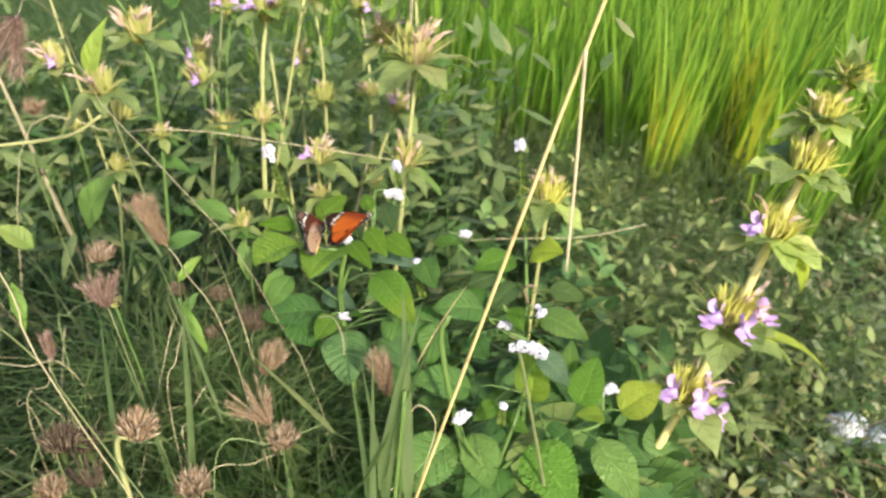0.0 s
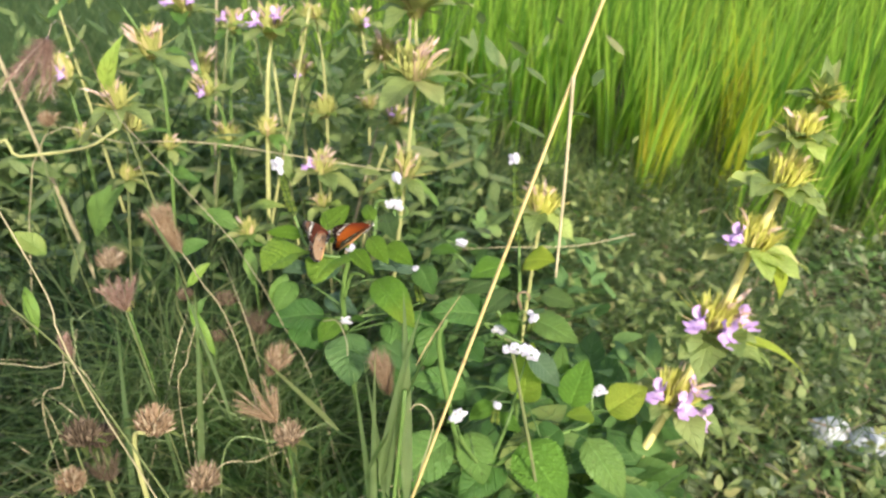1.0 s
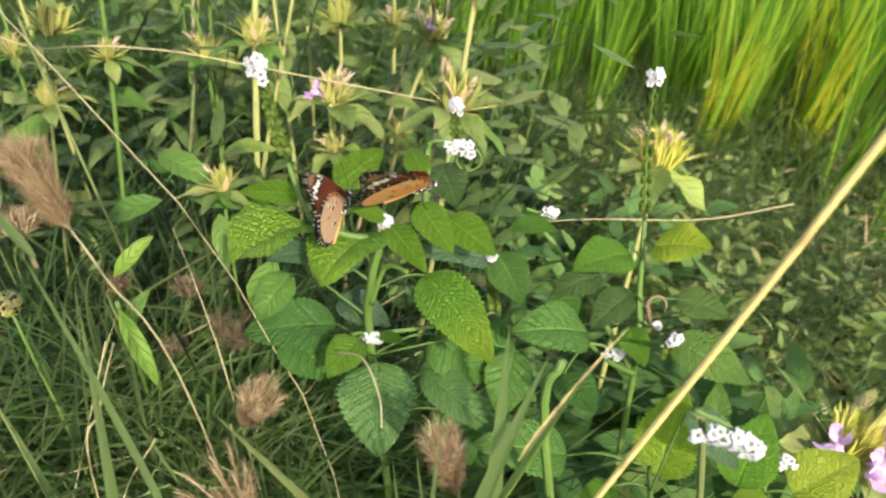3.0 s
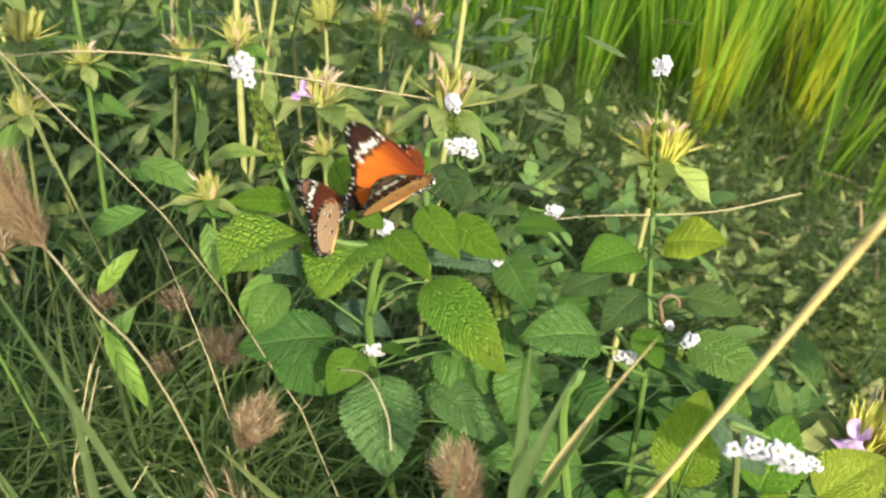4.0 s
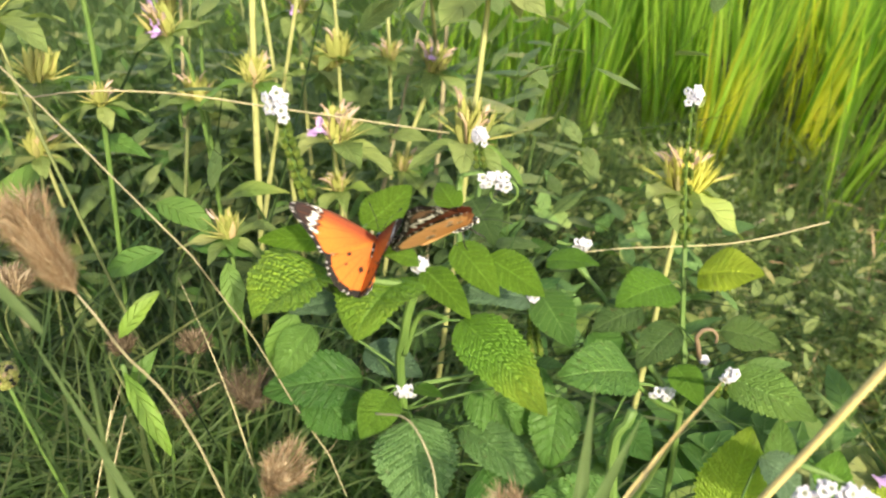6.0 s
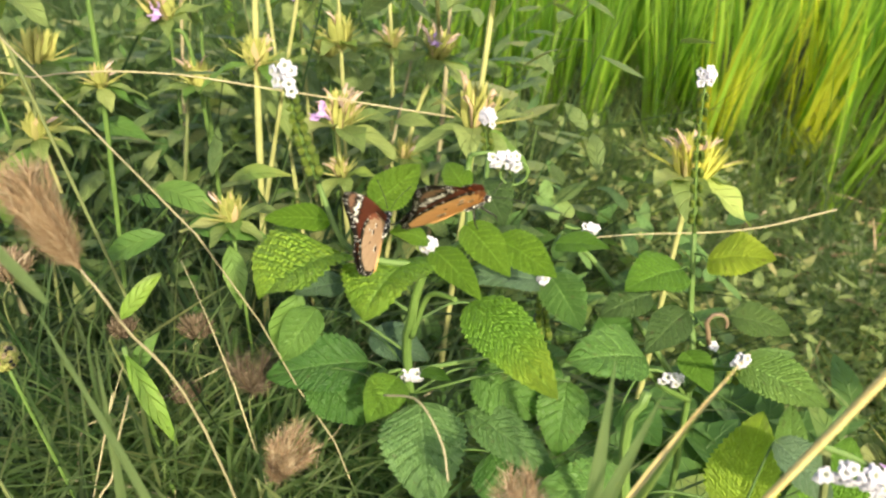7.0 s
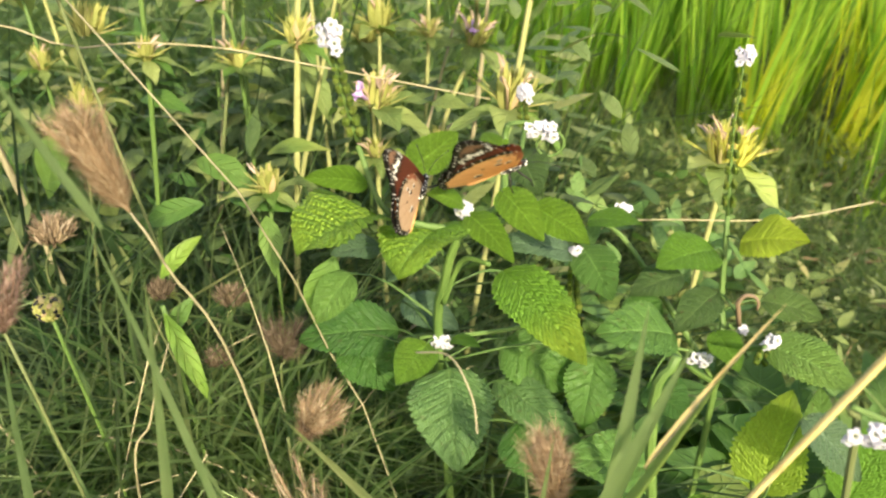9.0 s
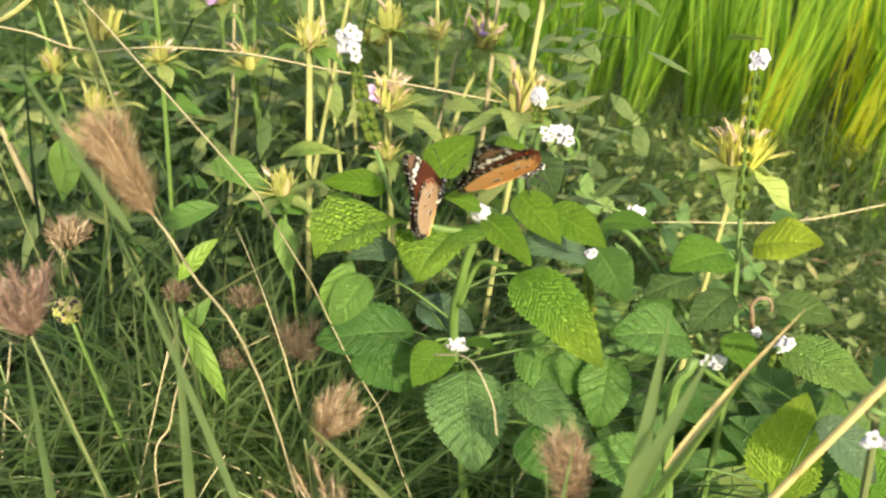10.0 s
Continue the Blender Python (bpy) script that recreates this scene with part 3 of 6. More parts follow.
def whorl(plant, at, axis, size, leaves=8, flowers=(), dry=4, seed=0, leaf_mat="sage", tone="bract"):
    """A node of the spiny swamp weed: spreading leaves under a crown of yellow bracts and dried corollas."""
    rg = random.Random(seed * 13 + 5)
    c, ax = Vector(at), Vector(axis).normalized()
    a1 = ax.cross(Vector((0.3, 0.9, 0.2))).normalized()
    a2 = ax.cross(a1)
    for i in range(leaves):
        a = 2 * math.pi * (i + rg.uniform(-0.3, 0.3)) / leaves
        out = a1 * math.cos(a) + a2 * math.sin(a)
        L = size * (rg.uniform(0.8, 1.5) if tone != "bract" else rg.uniform(0.75, 1.25))
        d = (out + ax * rg.uniform(-0.3, 0.4)).normalized()
        wide = rg.uniform(0.42, 0.60) if tone == "bract" else rg.uniform(0.28, 0.44)
        leaf(plant, c + out * size * 0.08, c + d * L + Vector((0, 0, -0.25 * L)), L * wide, rg.choice(("pale_leaf", "sage", "sage")) if tone == "bract" else leaf_mat if rg.random() < 0.8 else "lance", shape=LANCE, nu=20, nv=4, bend=rg.uniform(0.05, 0.35), fold=0.3, wave=0.08, serrate=0.3, seed=seed + i)
    mb = MB()
    o = local(plant, at)
    for i in range(70 if tone != "bract" else 340):
        a = rg.uniform(0, 6.283)
        out = a1 * math.cos(a) + a2 * math.sin(a)
        d = (out * rg.uniform(0.1, 0.65 if tone != "bract" else 0.95) + ax).normalized()
        L = size * (rg.uniform(0.5, 0.85) if tone != "bract" else rg.uniform(0.46, 0.80))
        leaf_into(mb, o + out * size * (0.10 if tone != "bract" else 0.16) - ax * size * 0.12, o + d * L, L * (rg.uniform(0.16, 0.30) if tone != "bract" else rg.uniform(0.06, 0.13)), shape=LANCE, nu=5, nv=2, bend=rg.uniform(-0.2, 0.25), fold=0.4, roll=rg.uniform(-40, 40), seed=i)
    for i in range(10):
        a = rg.uniform(0, 6.283)
        out = a1 * math.cos(a) + a2 * math.sin(a)
        d = (out * rg.uniform(0.7, 1.2) + ax * rg.uniform(0.3, 0.9)).normalized()
        mb.tube([o, o + d * size * 0.4, o + d * size * rg.uniform(0.75, 1.0)], [0.0009, 0.0006, 0.0001], 4)
    part("bract_crown", mb.mesh("bract_crown", M[tone]), plant, "crown of stiff yellowish bracts and spines")
    for i in range(dry):
        a = rg.uniform(0, 6.283)
        out = a1 * math.cos(a) + a2 * math.sin(a)
        d = (out * rg.uniform(0.2, 0.8) + ax).normalized()
        m2 = MB()
        L = size * rg.uniform(0.6, 0.95)
        p = [o + out * size * 0.15, o + d * L * 0.6, o + d * L + out * L * 0.12]
        m2.tube(p, [size * 0.02, size * 0.032, size * 0.012], 5)
        leaf_into(m2, p[1], p[2] + out * L * 0.15, size * 0.09, shape=LANCE, nu=5, nv=2, fold=0.6, roll=rg.uniform(-90, 90), seed=i)
        part("dry_corolla", m2.mesh("dry_corolla", M["dry_corolla"]), plant, "withered pinkish-tan corolla")
    for k, (ox, oy, oz) in enumerate(flowers):
        d = Vector((ox, oy, oz))
        purple_flower(plant, c + d.normalized() * size * (0.30 if tone == "bract" else 0.35), d, size * (0.52 if tone == "bract" else 0.46), seed + k)


def spiny_weed(nodes, foot, size=0.03, r=0.0024, label="", group="spiny swamp weeds", seed=0, top_leaves=0, gold="stem_gold", **opts):
    """An upright weed with whorls along a straw-gold stem. nodes: (place, size factor, flowers, dry corollas) from the top down."""
    plant = thing("spiny_weed", foot, label or "spiny weed with yellow-bracted whorls on a straw-gold stem", "weed", group)
    pts = [foot] + [n[0] for n in reversed(nodes)]
    stem(plant, pts, r * 1.15, r * 0.7, gold, n=8 * len(pts), knots=0.12)
    for i, (at, f, fl, dry) in enumerate(nodes):
        below = nodes[i + 1][0] if i + 1 < len(nodes) else foot
        whorl(plant, at, Vector(at) - Vector(below), size * f, leaves=opts.get("leaves", 8), flowers=fl, dry=int(dry * 1.7 + 1) if opts.get("tone") != "bract" else dry, seed=seed * 7 + i, tone=opts.get("tone", "bract_dull"))
    if top_leaves:
        rg = random.Random(seed)
        c = Vector(nodes[0][0])
        for i in range(top_leaves):
            a = rg.uniform(0, 6.28)
            leaf(plant, c, c + Vector((math.cos(a) * 0.02, math.sin(a) * 0.02, rg.uniform(0.012, 0.035))), 0.011, "sage", shape=LANCE, nu=8, nv=4, fold=0.3)
    return plant


def seed_head(plant, at, axis, length, fingers=7, spread=0.35, mat="brown", thick=0.0035, hairs=40, hook=0.15, seed=0):
    """A dry grass head: fingers crowded at the stalk's end, each covered with slanting bristles."""
    rg = random.Random(seed * 17 + 3)
    o, ax = local(plant, at), Vector(axis).normalized()
    a1 = ax.cross(Vector((0.2, 0.95, 0.15))).normalized()
    a2 = ax.cross(a1)
    mb = MB()
    for i in range(fingers):
        a = 2 * math.pi * (i + rg.uniform(-0.35, 0.35)) / fingers
        out = a1 * math.cos(a) + a2 * math.sin(a)
        L = length * rg.uniform(0.75, 1.1)
        k = spread * rg.uniform(0.5, 1.2)
        p = [o, o + (ax + out * k).normalized() * L * 0.5, o + (ax + out * k * 0.9).normalized() * L - out * hook * L * rg.uniform(-0.3, 1.0)]
        line = bez(p, 8)
        mb.tube(line, [0.0004] * len(line), 4)
        for h in range(int(hairs * 6)):
            u = rg.uniform(0.06, 1.0)
            x = u * (len(line) - 1)
            j = min(int(x), len(line) - 2)
            q = line[j].lerp(line[j + 1], x - j)
            d = (line[j + 1] - line[j]).normalized()
            b = rg.uniform(0, 6.28)
            s1 = d.cross(Vector((0.3, 0.5, 0.8))).normalized()
            rad = s1 * math.cos(b) + d.cross(s1) * math.sin(b)
            e = (rad * rg.uniform(0.35, 1.3) + d).normalized()
            hl = thick * rg.uniform(0.8, 2.8)
            w = d.cross(rad) * 0.0028 * rg.uniform(0.018, 0.045)
            n = len(mb.v)
            mb.v += [tuple(q - w), tuple(q + w), tuple(q + e * hl * 0.6 + w * 0.9), tuple(q + e * hl), tuple(q + e * hl * 0.6 - w * 0.9)]
            mb.f.append((n, n + 1, n + 2, n + 3, n + 4))
            mb.uv += [(0, 0), (0, 1), (0.6, 1), (1, 0.5), (0.6, 0)]
    return part("seed_head", mb.mesh("seed_head", M[mat]), plant)


def dry_grass(pts, head_len, fingers=7, spread=0.35, mat="brown", r=0.0007, stalk="stalk_dull", label="", thick=0.0042, hairs=52, hook=0.15, seed=0, cup=False, group="dry grass heads"):
    """A grass stalk from the ground with a dried head at its end."""
    g = thing("dry_grass_stalk", pts[0], label or "dry grass stalk with a brown bristly seed head", "grass", group)
    stem(g, pts, r * 1.3, r * 0.8, stalk, "stalk", n=18, sides=5)
    ax = Vector(pts[-1]) - Vector(pts[-2])
    if cup:
        cup_head(g, pts[-1], ax, head_len, mat, seed)
    else:
        seed_head(g, pts[-1], ax, head_len, fingers, spread, mat, thick, hairs, hook, seed)
    return g


def cup_head(plant, at, axis, size, mat, seed=0):
    """A withered whorl: crowded papery bracts standing up from a bowl, open and frayed at the top."""
    rg = random.Random(seed * 29 + 1)
    o, ax = local(plant, at), Vector(axis).normalized()
    a1 = ax.cross(Vector((0.2, 0.95, 0.15))).normalized()
    a2 = ax.cross(a1)
    mb = MB()
    for i in range(280):
        a, q = rg.uniform(0, 6.283), rg.uniform(0.15, 1.0) ** 0.6
        out = a1 * math.cos(a) + a2 * math.sin(a)
        foot = o + out * size * 0.30 * q + ax * size * 0.05 * q
        top = o + out * size * (0.72 * q + rg.uniform(-0.1, 0.12)) + ax * size * (0.92 - 0.34 * q + rg.uniform(-0.25, 0.12))
        leaf_into(mb, foot, top, size * rg.uniform(0.05, 0.11), shape=LANCE, nu=6, nv=2, bend=rg.uniform(-0.5, 0.35), fold=0.5, roll=rg.uniform(-60, 60), seed=i)
    part("seed_head", mb.mesh("seed_head", M[mat]), plant)
    mb = MB()
    for i in range(5):
        a = rg.uniform(0, 6.283)
        out = a1 * math.cos(a) + a2 * math.sin(a)
        leaf_into(mb, o, o + out * size * rg.uniform(0.7, 1.3) + ax * size * rg.uniform(-0.3, 0.3), size * 0.25, shape=LANCE, nu=6, nv=2, bend=0.2, fold=0.3, seed=i)
    part("collar_leaves", mb.mesh("collar_leaves", M["grass_pale"]), plant)


def dotted_head(at, foot):
    """A round yellow-green flower head dotted with black, on a green stalk."""
    g = thing("flower_bud", foot, "round yellow-green flower head dotted with black", "flower")
    rg = random.Random(4)
    stem(g, [foot, Vector(foot).lerp(Vector(at), 0.6) + Vector((0.01, 0, 0.02)), at], 0.0010, 0.0008)
    o = local(g, at)
    mb, dots = MB(), MB()
    mb.ball(o, 0.0052, 0.0052, 0.0052, 12, 8)
    for i in range(90):
        d = Vector((rg.gauss(0, 1), rg.gauss(0, 1), rg.gauss(0.3, 1))).normalized()
        mb.ball(o + d * 0.0052, 0.0013, 0.0017, 0.0017, 6, 4)
    for i in range(26):
        d = Vector((rg.gauss(0, 1), rg.gauss(-0.8, 1), rg.gauss(0.5, 1))).normalized()
        dots.ball(o + d * 0.0061, 0.0009, 0.0009, 0.0009, 6, 4)
    head = part("flower_head", mb.mesh("flower_head", M["bract_dull"]), g)
    part("anther", dots.mesh("anther", M["chitin"]), head, "black dots")
    return g


def straw(pts, r0, r1, label, mat="straw", knots=0.0):
    g = thing("straw", pts[0], label, "straw")
    stem(g, pts, r0, r1, mat, "stalk", n=26, sides=7, knots=knots)
    return g


def grass_blade(plant, base, tip, width, mat="blade", roll=0.0, bend=0.15, fold=0.35):
    return leaf(plant, base, tip, width, mat, "blade", roll=roll, bend=bend, fold=fold, shape=BLADE, nu=14, nv=4, wave=0.01)


# ---- butterflies ----
FORE = ((0, 0.0), (0.26, 0.25), (0.50, 0.44), (0.78, 0.61), (0.97, 0.69), (1.06, 0.665), (1.04, 0.53), (0.95, 0.34), (0.87, 0.15), (0.81, -0.03), (0.60, -0.09), (0.30, -0.10), (0.0, -0.07))
HIND = ((0, 0.05), (0.28, 0.18), (0.51, 0.16), (0.65, 0.03), (0.70, -0.17), (0.65, -0.37), (0.53, -0.53), (0.36, -0.62), (0.16, -0.60), (0.04, -0.40), (0.0, -0.12))
ORANGE, BLACK, WHITE = (0.60, 0.165, 0.022), (0.012, 0.009, 0.008), (0.86, 0.84, 0.80)


def _lerp(a, b, f):
    f = max(0.0, min(1.0, f))
    return tuple(x + (y - x) * f for x, y in zip(a, b))


def wing_colour(kind, x, y, r, s, under, dull):
    """Scale colour at the place x, y of a wing; r: 0 at the root, 1 at the edge; s: round the edge."""
    wob = 0.02 * math.sin(s * 110) + 0.015 * math.sin(s * 57 + 2)
    if kind == "fore":
        q = 0.80 * x + 0.60 * y + wob
        c = _lerp((0.34, 0.07, 0.015), ORANGE, r * 1.4)
        c = _lerp(c, (0.20, 0.035, 0.014), min(0.85, (y - 0.80 * x + 0.20) / 0.18))
        if under:
            c = _lerp(_lerp((0.19, 0.040, 0.013), (0.12, 0.028, 0.012), q * 1.5), (0.06, 0.016, 0.010), dull * 0.75)
        c = _lerp(c, BLACK if under else (0.030, 0.014, 0.011), (q - 0.76) / 0.05)
        if under:
            c = _lerp(c, (0.20, 0.11, 0.07), (q - 0.98) / 0.06)
        c = _lerp(c, (0.10, 0.030, 0.015), (y - 0.80 * x - 0.012 + 0.03 * r) / 0.03)
        cut = abs(math.sin(y * 17 + 0.6))
        if abs(q - 0.89) < 0.034 * (0.4 + 0.9 * cut) and 0.22 < y < 0.62 and cut > 0.2:
            c = WHITE
        for px, py, pr in ((0.84, 0.14, 0.020), (0.80, 0.26, 0.024), (0.93, 0.26, 0.018), (0.66, 0.50, 0.016)):
            if math.hypot(x - px, y - py) < pr:
                c = WHITE
        if r > 0.93 and x > 0.60:
            c = BLACK
    else:
        c = _lerp((0.46, 0.13, 0.025), ORANGE, r * 1.2)
        if under:
            c = _lerp(_lerp((0.66, 0.24, 0.055), (0.29, 0.20, 0.135), dull), _lerp((0.70, 0.37, 0.15), (0.34, 0.255, 0.19), dull), r)
            if y > 0.115 + wob:
                c = _lerp(c, (0.20, 0.045, 0.018), 0.85)
        elif y > 0.085 + wob:
            c = (0.15, 0.036, 0.016)
        if r > (0.90 if under else 0.87) + wob * 0.5 and 0.22 < s < 0.86:
            c = BLACK
        for px, py, pr in ((0.28, 0.03, 0.024), (0.35, -0.05, 0.032), (0.22, -0.28, 0.038), (0.45, -0.01, 0.022), (0.41, -0.18, 0.016), (0.50, 0.08, 0.018)):
            d = math.hypot(x - px, y - py)
            if d < pr:
                c = BLACK
            elif under and pr > 0.015 and d < pr * 1.35 and x > px:
                c = WHITE
    if 0.25 < r < 0.9 and abs((s * 10.0) % 1.0 - 0.5) < 0.055:
        c = _lerp(c, (0.14, 0.04, 0.012), 0.18 if under else 0.30)
    if 0.945 < r < 0.98 and x > (0.6 if kind == "fore" else 0.06) and math.sin(s * (190 if kind == "fore" else 170)) > (0.86 if under else 0.94):
        c = WHITE
    return c


def wing_mesh(kind, span, mirror, dull):
    """A wing in its own plane, upper and lower face 0.2 mm apart, scale colours on the points; the root lies at the origin."""
    out = bez([(a, b, 0) for a, b in (FORE if kind == "fore" else HIND)], 132)
    nr, ns = 34, len(out)
    v, f, col = [], [], []
    for under in (False, True):
        for i in range(nr + 1):
            r = i / nr
            for j, p in enumerate(out):
                s = j / (ns - 1)
                scal = 1 + (0.012 * math.sin(s * 100) if i == nr and kind == "hind" else 0)
                x, y = p.x * r * scal, p.y * r * scal
                cam_h = 0.05 * math.sin(r * math.pi) * (0.4 + 0.6 * math.sin(s * math.pi)) + 0.006 * math.sin(s * 60) * r
                z = -cam_h * 0.2 * span - (0.0002 if under else 0)
                v.append((x * span * (-1 if mirror else 1), y * span, z))
                col.append((*wing_colour(kind, x, y, r, s, under, dull), 1))
        b = (nr + 1) * ns if under else 0
        for i in range(nr):
            for j in range(ns - 1):
                q = (b + i * ns + j, b + i * ns + j + 1, b + (i + 1) * ns + j + 1, b + (i + 1) * ns + j)
                f.append(q if under == mirror else q[::-1])
    me = bpy.data.meshes.new(kind + "wing")
    me.from_pydata(v, [], f)
    lay = me.color_attributes.new("scales", "FLOAT_COLOR", "POINT")
    lay.data.foreach_set("color", np.array(col, dtype=np.float32).ravel())
    me.polygons.foreach_set("use_smooth", np.ones(len(f), dtype=bool))
    me.materials.append(M["wing"])
    return me


def perch(at, ahead, back):
    """The pose of a butterfly at a place, facing ahead, its back towards back."""
    f = Vector(ahead).normalized()
    z = (Vector(back) - f * f.dot(Vector(back))).normalized()
    return Matrix.Translation(at) @ Matrix((f.cross(z), f, z)).transposed().to_4x4()


def butterfly(at, ahead, back, dull, span, label):
    """Facing ahead, its back towards back. Returns the thing and its four wings."""
    b = thing("butterfly", at, label, "butterfly", "pair of butterflies")
    b.matrix_basis = perch(at, ahead, back)
    mb = MB()
    mb.ball((0, 0.0025, -0.0012), 0.0021, 0.0050, 0.0022, 12, 8)
    part("thorax", mb.mesh("thorax", M["body"]), b, "black thorax with white dots")
    mb = MB()
    mb.ball((0, 0.0080, -0.0008), 0.0015, 0.0017, 0.0015, 10, 6)
    head = part("head", mb.mesh("head", M["body"]), b, "black head with white dots")
    mb = MB()
    line = bez([(0, -0.002, -0.0012), (0, -0.009, -0.0030), (0, -0.0145, -0.0045)], 12)
    mb.tube(line, [0.0008 + 0.0003 * math.sin(math.pi * i / (len(line) - 1)) + 0.0001 * math.sin(i * 3.1) - (0.0005 if i == len(line) - 1 else 0) for i in range(len(line))], 10)
    part("abdomen", mb.mesh("abdomen", M["abdomen"]), b, "slim orange-tan abdomen")
    for s in (-1, 1):
        mb = MB()
        mb.tube(bez([(s * 0.0006, 0.010, 0), (s * 0.003, 0.0145, 0.002), (s * 0.007, 0.0195, 0.003)], 8), [0.00013] * 8 + [0.0003], 5)
        part("antenna", mb.mesh("antenna", M["chitin"]), b)
        for y0, y1 in ((0.005, 0.009), (0.002, 0.001)):
            mb = MB()
            mb.tube([(s * 0.0015, y0, -0.003), (s * 0.006, y1, -0.0055), (s * 0.007, y1 + 0.001, -0.012)], [0.0004, 0.0003, 0.0002], 5)
            part("leg", mb.mesh("leg", M["chitin"]), b)
    wings = {}
    for s in (-1, 1):
        for kind in ("fore", "hind"):
            wings[kind, s] = part(kind + "wing", wing_mesh(kind, span * (1.0 if kind == "fore" else 1.0), s < 0, dull), b)
    return b, wings


def wing_pose(kind, s, lift, sweep):
    """The pose of a wing in its butterfly's space; lift: 0 flat, 90 closed over the back; sweep: turned back in its plane."""
    root = (s * 0.0003, 0.0070, 0.0012) if kind == "fore" else (s * 0.0005, 0.0030, 0.0008)
    off = -0.8 if kind == "fore" else 0.8
    return Matrix.Translation(root) @ Matrix.Rotation(radians(-s * (lift - off)), 4, "Y") @ Matrix.Rotation(radians(-s * sweep), 4, "Z")


# ---- heliotrope plants ----
helio = thing("heliotrope_plant", (-0.055, 0.510, 0.0), "bright green wrinkle-leaved heliotrope with curled white flower spikes", "plant", "heliotropes")
helio_two = thing("heliotrope_plant", (0.085, 0.545, 0.0), "heliotrope with a tall white-tipped spike and yellowing leaves", "plant", "heliotropes")
helio_low = thing("heliotrope_plant", (0.050, 0.440, 0.0), "low branching heliotrope with bright ovate leaves and white flowers", "plant", "heliotropes")
stem(helio, [(-0.055, 0.510, 0.000), (-0.058, 0.505, 0.150), (-0.073, 0.500, 0.384), (-0.070, 0.488, 0.438), (-0.064, 0.485, 0.463)], 0.0028, 0.0018, "stem")
stem(helio, [(-0.071, 0.492, 0.423), (-0.063, 0.486, 0.448), (-0.052, 0.474, 0.454)], 0.0014, 0.0010, "stem")
stem(helio, [(-0.064, 0.485, 0.463), (-0.083, 0.485, 0.466), (-0.096, 0.485, 0.474), (-0.105, 0.492, 0.496)], 0.0016, 0.0011, "stem")
stem(helio, [(-0.064, 0.485, 0.463), (-0.048, 0.495, 0.470), (-0.046, 0.512, 0.478), (-0.046, 0.520, 0.490), (-0.045, 0.520, 0.496)], 0.002, 0.0013, "stem")
stem(helio, [(-0.048, 0.495, 0.470), (-0.038, 0.550, 0.460), (-0.033, 0.590, 0.469)], 0.0016, 0.0012, "stem")
stem(helio, [(-0.073, 0.500, 0.398), (-0.033, 0.510, 0.399), (-0.010, 0.510, 0.408)], 0.0012, 0.0009, "stem")
stem(helio_two, [(0.085, 0.545, 0.000), (0.080, 0.550, 0.160), (0.078, 0.550, 0.344), (0.077, 0.565, 0.384), (0.075, 0.575, 0.428)], 0.0024, 0.0014, "stem")
stem(helio_two, [(0.078, 0.550, 0.344), (0.075, 0.520, 0.381), (0.070, 0.487, 0.408)], 0.002, 0.001, "stem")
stem(helio_two, [(0.079, 0.550, 0.336), (0.031, 0.580, 0.401), (0.013, 0.592, 0.415)], 0.002, 0.0012, "stem")
stem(helio_two, [(0.079, 0.550, 0.336), (0.059, 0.535, 0.357), (0.043, 0.525, 0.378)], 0.0018, 0.0012, "stem")
stem(helio_low, [(0.100, 0.420, 0.000), (0.098, 0.410, 0.200), (0.060, 0.390, 0.430), (0.050, 0.385, 0.462)], 0.0016, 0.0011, "stalk_dull")
stem(helio_low, [(0.050, 0.440, 0.000), (0.050, 0.430, 0.150), (0.009, 0.425, 0.404), (0.012, 0.425, 0.448)], 0.0026, 0.0018, "stem")
stem(helio_low, [(0.036, 0.430, 0.286), (0.069, 0.425, 0.326), (0.107, 0.455, 0.317), (0.132, 0.470, 0.315), (0.133, 0.475, 0.339)], 0.0019, 0.0012, "stem")
stem(helio_low, [(0.050, 0.430, 0.150), (0.036, 0.430, 0.286)], 0.0026, 0.0020, "stem")
stem(helio_low, [(0.045, 0.430, 0.295), (0.060, 0.430, 0.350), (0.068, 0.462, 0.352)], 0.0017, 0.0011, "stem")
stem(helio_low, [(0.045, 0.430, 0.295), (0.026, 0.410, 0.345), (0.020, 0.402, 0.371)], 0.002, 0.0012, "stem")
stem(helio_two, [(0.082, 0.530, 0.399), (0.082, 0.530, 0.403), (0.080, 0.530, 0.406), (0.078, 0.530, 0.407), (0.075, 0.530, 0.407), (0.073, 0.530, 0.405), (0.072, 0.530, 0.402), (0.073, 0.530, 0.399), (0.076, 0.532, 0.388)], 0.0007, 0.0013, "node", name='dry_spike')
helio_leaf(helio, (-0.098, 0.492, 0.464), (-0.127, 0.466, 0.460), 0.051, "hel", 10.7, bend=0.20, fold=0.30)
helio_leaf(helio, (-0.071, 0.492, 0.461), (-0.087, 0.455, 0.458), 0.037, "hel", 13.8, bend=0.16, fold=0.20)
helio_leaf(helio, (-0.045, 0.500, 0.435), (-0.013, 0.453, 0.421), 0.027, "hel_tipped", 18.8)
helio_leaf(helio, (-0.061, 0.486, 0.470), (-0.043, 0.462, 0.462), 0.013, "hel_lime", 21.5)
helio_leaf(helio, (-0.048, 0.490, 0.479), (-0.032, 0.466, 0.469), 0.015, "hel_lime", 22.6)
helio_leaf(helio, (-0.035, 0.494, 0.470), (-0.014, 0.470, 0.466), 0.017, "hel_lime", 27.9)
helio_leaf(helio, (-0.085, 0.495, 0.485), (-0.066, 0.515, 0.494), 0.017, "hel_lime", 38.3, bend=-0.10)
